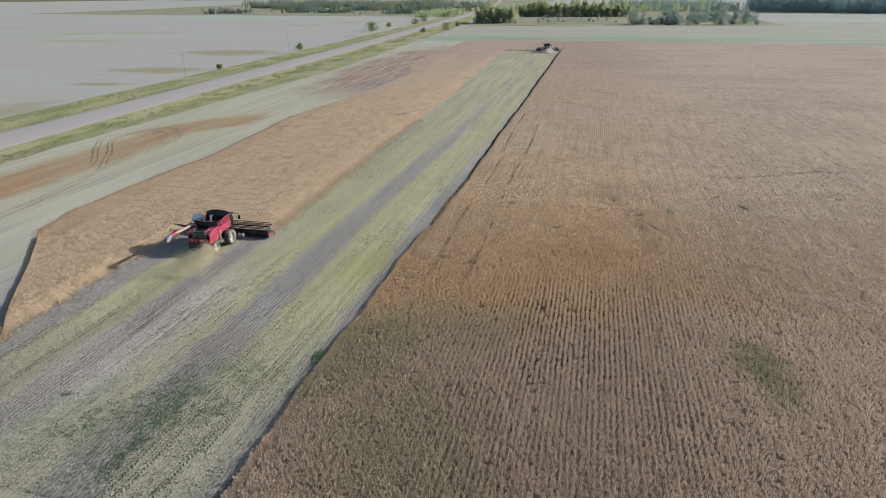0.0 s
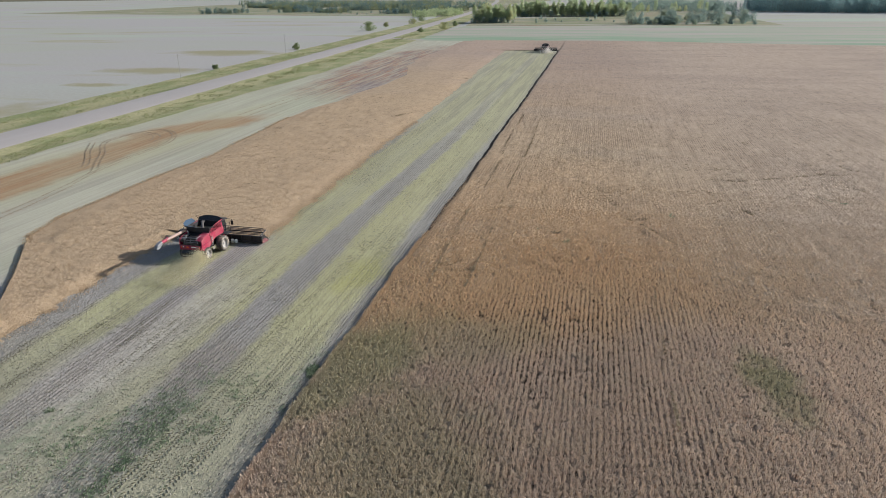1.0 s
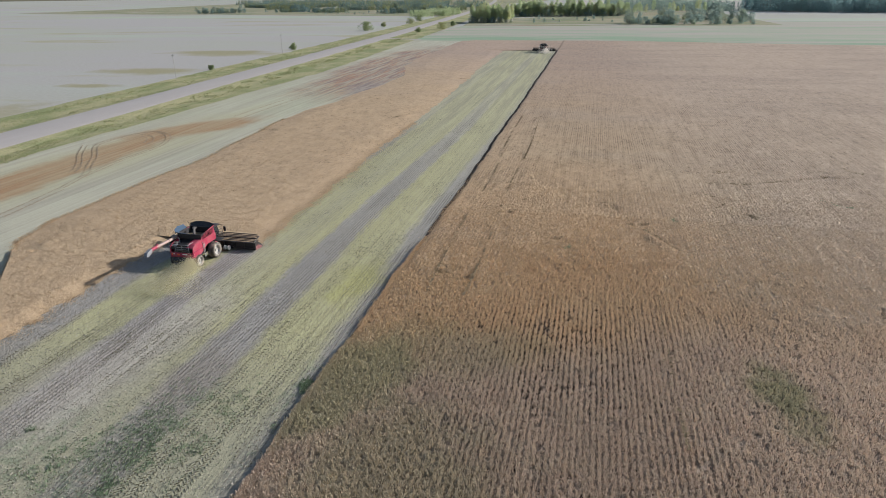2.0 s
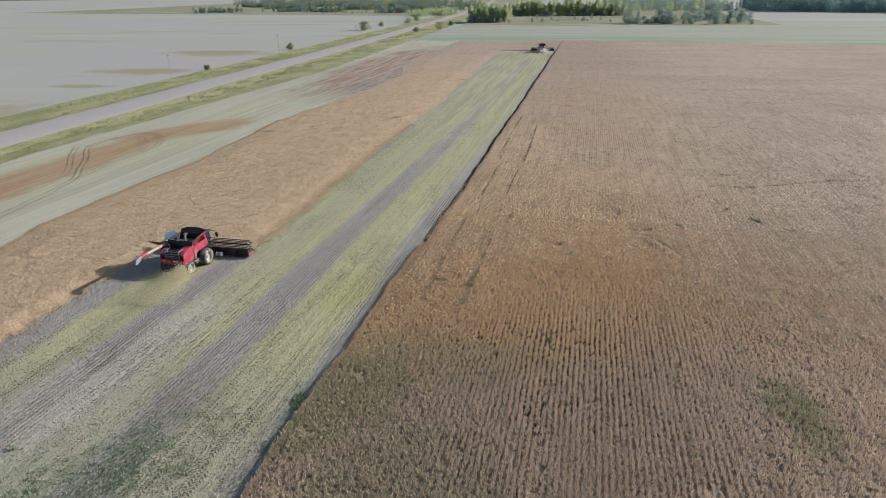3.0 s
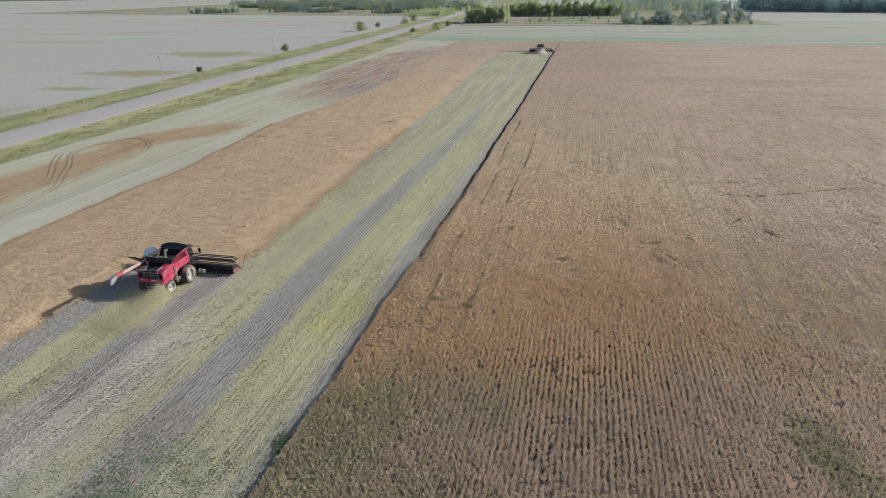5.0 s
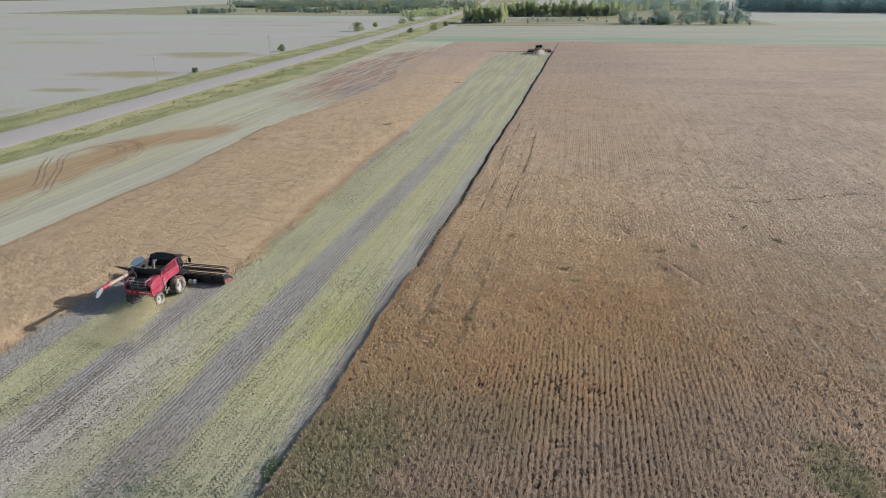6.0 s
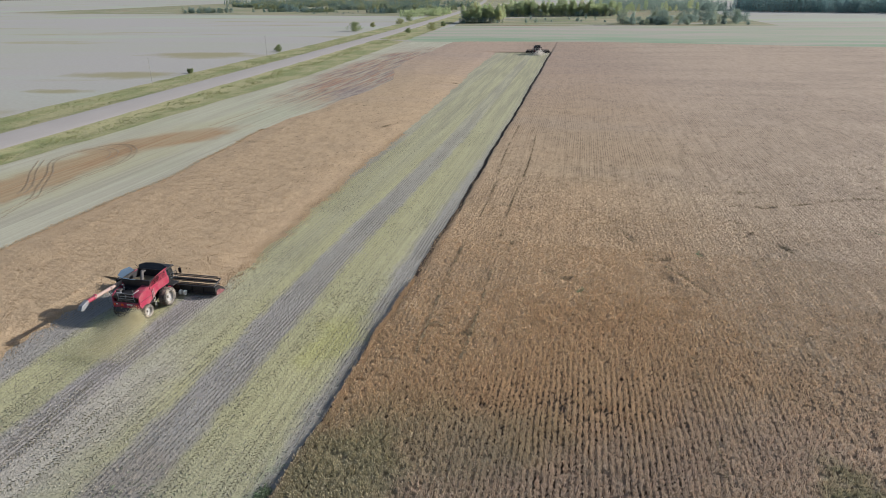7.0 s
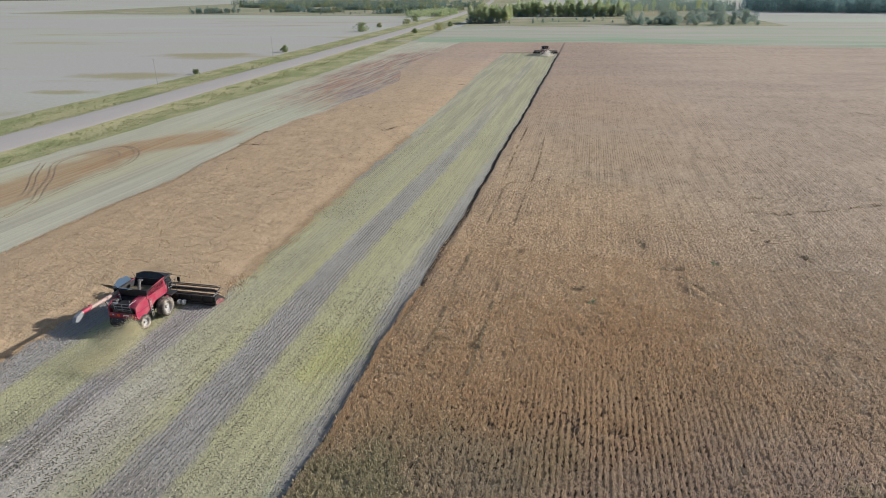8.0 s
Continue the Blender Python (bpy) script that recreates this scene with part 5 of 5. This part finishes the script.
    # grain tank, flared and open
    def tank(bm):
        lo = [(-1.42, -1.75), (1.46, -1.75), (1.46, 0.7), (-1.42, 0.7)]
        hi = [(-1.5, -1.75), (1.5, -1.75), (1.5, 0.75), (-1.5, 0.75)]
        a = [bm.verts.new((x, y, 2.62)) for x, y in lo]
        b = [bm.verts.new((x, y, 3.42)) for x, y in hi]
        c = [bm.verts.new((x * 0.95, y * 0.95, 3.42)) for x, y in hi]
        d = [bm.verts.new((x * 0.9, y * 0.9, 2.75)) for x, y in lo]
        for i in range(4):
            j = (i + 1) % 4
            for p, q in ((a, b), (b, c), (c, d)):
                bm.faces.new((p[i], p[j], q[j], q[i]))
        bm.faces.new(d)
        bm.faces.new(a[::-1])
    t = piece("grain_tank", top, M_BLACK, tank, "open grain tank, black inside")
    for s in (-1, 1):
        piece("tank_side", t, M_RED, lambda bm: prism(bm, ((1.0, 2.5), (0.88, 3.36), (0.4, 3.47), (-1.2, 3.40), (-1.75, 3.2), (-2.0, 2.72), (-1.9, 2.5)), s * 1.42, s * 1.56, 0.05), "red outer tank wall")
        piece("tank_rib", t, M_BLACK, lambda bm: [block(bm, s * 1.555 - 0.01, s * 1.555 + 0.01, y, y + 0.025, 2.75, 3.3) for y in (-0.6,)], "dark seam")
    piece("tank_front", t, M_RED, lambda bm: block(bm, -1.4, 1.45, 0.72, 1.05, 1.9, 3.1, 0.05))
    piece("tank_lining", t, M_BLACK, lambda bm: [block(bm, *q, 0.01) for q in ((-1.5, 1.55, 0.62, 0.68, 2.8, 3.5), (-1.5, 1.55, -1.84, -1.78, 2.8, 3.46), (-1.5, -1.44, -1.8, 0.65, 2.8, 3.5), (1.5, 1.56, -1.8, 0.65, 2.8, 3.46))], "black tank lining")
    piece("grain_heap", t, M_GRAIN, lambda bm: prism(bm, ((-1.75, 2.76), (-0.6, 2.88), (0.6, 2.76)), -1.35, 1.4), "heap of harvested beans")

    def flap(bm, pts, th=0.03):
        a = [bm.verts.new(p) for p in pts]
        b = [bm.verts.new((p[0] * 0.985, p[1] * 0.985, p[2] - th)) for p in pts]
        bm.faces.new(a)
        bm.faces.new(b[::-1])
        for i in range(len(a)):
            bm.faces.new((a[i], a[(i + 1) % len(a)], b[(i + 1) % len(a)], b[i]))
    piece("tank_flap", t, M_BLACK, lambda bm: flap(bm, ((-1.5, 0.75, 3.4), (1.5, 0.75, 3.4), (1.62, 1.0, 3.72), (0.9, 1.2, 3.92), (0.0, 1.25, 3.98), (-0.9, 1.2, 3.94), (-1.6, 1.0, 3.74))), "black tank extension")
    piece("tank_flap", t, M_RED, lambda bm: flap(bm, ((1.5, -1.5, 3.36), (1.5, 0.75, 3.4), (1.64, 1.0, 3.74), (1.68, 0.2, 3.74), (1.62, -0.9, 3.56))), "red tank extension")
    piece("tank_flap", t, M_SHEET, lambda bm: flap(bm, ((-1.5, -1.75, 3.4), (-1.5, 0.2, 3.4), (-1.95, 0.1, 3.86), (-2.1, -0.9, 3.92), (-1.9, -1.8, 3.78))), "bluish shiny tank cover standing open")
    piece("tank_flap", t, M_SHEET, lambda bm: flap(bm, ((-1.5, -1.75, 3.4), (0.3, -1.75, 3.4), (0.0, -2.15, 3.55), (-1.0, -2.3, 3.68), (-1.85, -2.2, 3.78))), "bluish shiny tank cover standing open")
    piece("fill_auger", t, M_GREY, lambda bm: (rod(bm, ((0.2, -1.2, 2.8), (-0.35, -0.2, 3.62)), 0.15, 10), block(bm, -0.55, -0.15, -0.3, 0.1, 3.5, 3.66, 0.04)), "dark filling auger")
    piece("aerial", t, M_BLACK, lambda bm: rod(bm, ((-1.3, 0.6, 3.4), (-1.45, 0.3, 4.25)), 0.02), "thin black aerial")

    # cab
    cab = piece("cab", top, M_GLASS, lambda bm: prism(bm, ((1.1, 1.55), (1.1, 3.05), (2.5, 3.05), (2.75, 2.3), (2.4, 1.55)), -0.95, 0.95, 0.06), "dark glazed cab")
    piece("roof", cab, M_BLACK, lambda bm: prism(bm, ((0.95, 3.04), (0.95, 3.22), (2.6, 3.26), (2.85, 3.15), (2.8, 3.04)), -1.08, 1.08, 0.05), "dark cab roof")
    piece("beacon", cab, M_LAMP, lambda bm: tube(bm, (0.85, 1.2, 3.22), (0.85, 1.2, 3.42), 0.07, 0.05, 10), "orange beacon")
    for s in (-1, 1):
        piece("mirror", cab, M_BLACK, lambda bm: (rod(bm, ((s * 1.0, 2.6, 3.1), (s * 1.75, 2.75, 3.05), (s * 1.75, 2.75, 2.8)), 0.025), block(bm, s * 1.75 - 0.16, s * 1.75 + 0.16, 2.72, 2.8, 2.3, 2.85, 0.03)), "black wing mirror")
        piece("handrail", top, M_BLACK, lambda bm: [rod(bm, p, 0.025) for p in (((s * 1.55, 0.95, 1.9), (s * 1.95, 0.95, 3.0), (s * 1.95, 1.9, 3.0), (s * 1.9, 2.0, 1.75)), ((s * 1.75, 0.95, 2.45), (s * 1.95, 1.9, 2.45)))], "black platform handrail")
        piece("platform", top, M_BLACK, lambda bm: block(bm, s * 1.45 - 0.5, s * 1.45 + 0.5, 0.95, 2.1, 1.6, 1.7, 0.02))

    # unloading auger, folded back beside the body and reaching behind it
    aug = piece("unloading_auger", top, M_SILVER, lambda bm: (tube(bm, (-1.75, 0.3, 2.9), (-1.72, -6.6, 3.15), 0.19, 0.16, 14), tube(bm, (-1.6, 0.55, 2.3), (-1.75, 0.3, 2.9), 0.26, 0.22, 14), [tube(bm, (-1.74, y, 2.91 - y * 0.036), (-1.74, y - 0.08, 2.913 - y * 0.036), 0.23, 0.23, 14) for y in (-0.5, -3.2, -5.4)]), "dusty pale unloading auger folded rearward")
    piece("auger_spout", aug, M_STEEL, lambda bm: prism(bm, ((-6.4, 3.36), (-6.4, 2.94), (-7.1, 2.6), (-7.45, 2.73), (-7.2, 3.13)), -1.93, -1.53, 0.05), "grey steel spout")
    piece("auger_band", aug, M_RED, lambda bm: (tube(bm, (-1.73, -5.3, 3.10), (-1.73, -6.3, 3.14), 0.19, 0.18, 14), block(bm, -1.83, -1.6, -5.4, -5.2, 3.2, 3.4, 0.03)), "red band on the auger")
    piece("auger_cradle", aug, M_BLACK, lambda bm: rod(bm, ((-1.45, -3.5, 2.3), (-1.75, -3.5, 2.85)), 0.05))

    # feeder house and header
    piece("feeder_house", top, M_RED, lambda bm: prism(bm, ((0.7, 1.0), (0.7, 1.75), (2.55, 1.05), (2.55, 0.35)), -0.75, 0.75, 0.04), "red feeder house")
    W = 5.75
    head = piece("header", top, M_BLACK, lambda bm: (
        block(bm, -W, W, 2.35, 2.52, 0.95, 1.12, 0.02), block(bm, -W, W, 2.3, 2.5, 0.22, 0.4, 0.02), block(bm, -W, W, 2.48, 2.54, 0.3, 1.05),
        [block(bm, x - 0.05, x + 0.05, 2.28, 2.5, 0.3, 1.1, 0.01) for x in (-5.6, -4.3, -3.0, -1.6, 1.6, 3.0, 4.3, 5.6)]), "wide black draper header")
    for s in (-1, 1):
        piece("draper_belt", head, M_GREY, lambda bm: prism(bm, ((2.56, 0.42), (2.56, 0.5), (3.75, 0.22), (3.75, 0.14)), s * 0.9, s * (W - 0.1)), "dark canvas draper belt")
        piece("end_shield", head, M_BLACK, lambda bm: prism(bm, ((2.2, 0.25), (2.25, 1.1), (3.0, 1.15), (3.7, 0.6), (4.1, 0.15), (3.6, 0.1)), s * W, s * (W + 0.12), 0.02), "black end shield with a pointed divider")
        piece("end_plate", head, M_DULL, lambda bm: prism(bm, ((2.25, 0.28), (2.3, 0.72), (2.9, 0.75), (3.4, 0.5), (3.8, 0.2), (3.5, 0.12)), s * (W + 0.12), s * (W + 0.2), 0.02), "dull red curved end plate")
        piece("reel_arm", head, M_BLACK, lambda bm: (rod(bm, ((s * (W - 0.15), 2.45, 1.12), (s * (W - 0.15), 3.9, 1.42)), 0.06), rod(bm, ((s * (W - 0.15), 2.6, 0.8), (s * (W - 0.15), 3.2, 1.25)), 0.035)))
        for k in (1.95, 2.45):
            piece("gauge_wheel", head, M_WHITE, lambda bm: lathe(bm, ((-0.11, 0.001), (-0.11, 0.2), (-0.09, 0.27), (0.09, 0.27), (0.11, 0.2), (0.11, 0.001)), 16, s * k, 2.0, 0.42), "pale header gauge wheel")
    piece("reel_arm", head, M_BLACK, lambda bm: rod(bm, ((0, 2.45, 1.12), (0, 3.9, 1.42)), 0.06))
    piece("cutter_bar", head, M_STEEL, lambda bm: (block(bm, -W, W, 3.75, 3.85, 0.1, 0.16), [block(bm, -W + i * 0.3 - 0.02, -W + i * 0.3 + 0.02, 3.85, 4.0, 0.11, 0.15) for i in range(41)]), "steel cutter bar with guards")
    piece("reel_tube", head, M_BLACK, lambda bm: rod(bm, ((-W + 0.2, 3.45, 1.25), (W - 0.2, 3.45, 1.25)), 0.09, 10))
    for i in range(6):
        a = 6.28318 * i / 6 + 0.3
        yy, zz = 3.45 + 0.52 * math.cos(a), 1.25 + 0.52 * math.sin(a)
        piece("reel_bat", head, M_BAT, lambda bm: (rod(bm, ((-W + 0.25, yy, zz), (W - 0.25, yy, zz)), 0.06), [rod(bm, ((-W + 0.3 + k * 0.47, yy, zz), (-W + 0.3 + k * 0.47, yy - 0.04, zz - 0.2)), 0.012, 3) for k in range(25)]), "reel bat with hanging tines")
    for s in (-5.45, -2.8, -0.1, 0.1, 2.8, 5.45):
        piece("reel_spider", head, M_BLACK, lambda bm: [rod(bm, ((s, 3.45, 1.25), (s, 3.45 + 0.52 * math.cos(6.28318 * i / 6 + 0.3), 1.25 + 0.52 * math.sin(6.28318 * i / 6 + 0.3))), 0.02, 4) for i in range(6)])
    # the rear body is shortened behind the tank to fit the camera's view
    for ob in top.children_recursive:
        if ob.name.split(".")[0] not in ("rear_wheel", "rim", "rear_axle", "ladder") and "auger_" not in ob.name and "unloading" not in ob.name:
            for v in ob.data.vertices:
                if v.co.y < -1.75:
                    v.co.y = -1.75 + (v.co.y + 1.75) * 0.86
    return tagged(top, "dusty red combine harvester with a wide black header, cutting crop", "combine harvester", "combines in the field")


near_combine = combine_harvester()
near_combine.matrix_basis = pose(-45.15, 65.3, 0)
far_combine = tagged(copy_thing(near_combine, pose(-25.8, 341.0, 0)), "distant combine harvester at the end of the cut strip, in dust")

# a darkened copy of the red puts shade into the far combine's paint
M_RED_SHADED = paint("deep_red_paint", (0.085, 0.012, 0.02), 0.4, 0, 0.25)
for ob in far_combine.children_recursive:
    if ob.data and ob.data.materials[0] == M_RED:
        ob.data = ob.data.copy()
        ob.data.materials[0] = M_RED_SHADED

# flying chaff behind the choppers
n = Nodes("flying_chaff")
M_FLECK = n.done(n.mix(n.island(), (0.58, 0.54, 0.33), (0.74, 0.69, 0.54)), 0.9, through=0.5)


def chaff(parent, count, size, lift=1.0, colour=None):
    d = rng.uniform(0, 1, count) ** 1.6
    p = np.stack([rng.normal(0, 1, count) * (0.5 + 1.7 * d) + 1.5, -4.2 - 7.0 * d, np.abs(0.8 + lift * rng.normal(0, 0.28, count) * (1 + 1.0 * d) - 0.55 * d) + 0.03], -1)
    k = count // 4
    p[:k] = np.stack([1.15 + rng.normal(0, 0.28, k), -4.0 + rng.normal(0, 0.3, k), np.abs(0.55 + rng.normal(0, 0.45, k)) + 0.03], -1)
    t, s = rng.normal(size=p.shape), rng.normal(size=p.shape)
    t /= np.linalg.norm(t, axis=1)[:, None]
    s = np.cross(t, s)
    s /= np.linalg.norm(s, axis=1)[:, None]
    z = (size * rng.uniform(0.5, 1.5, count))[:, None]
    v = np.stack([p - t * z, p + s * z * 0.5, p + t * z, p - s * z * 0.5], 1).reshape(-1, 3)
    part("chaff_plume", fast_mesh("chaff_plume", v, np.arange(4 * count).reshape(-1, 4), colour or M_FLECK), parent, "chaff and dust thrown from the chopper")


chaff(near_combine, 120000, 0.017)
n = Nodes("pale_dust_flecks")
M_DUST = n.done(n.mix(n.island(), (0.62, 0.58, 0.54), (0.78, 0.75, 0.70)), 0.9, through=0.5)
chaff(far_combine, 16000, 0.055, 2.6, M_DUST)
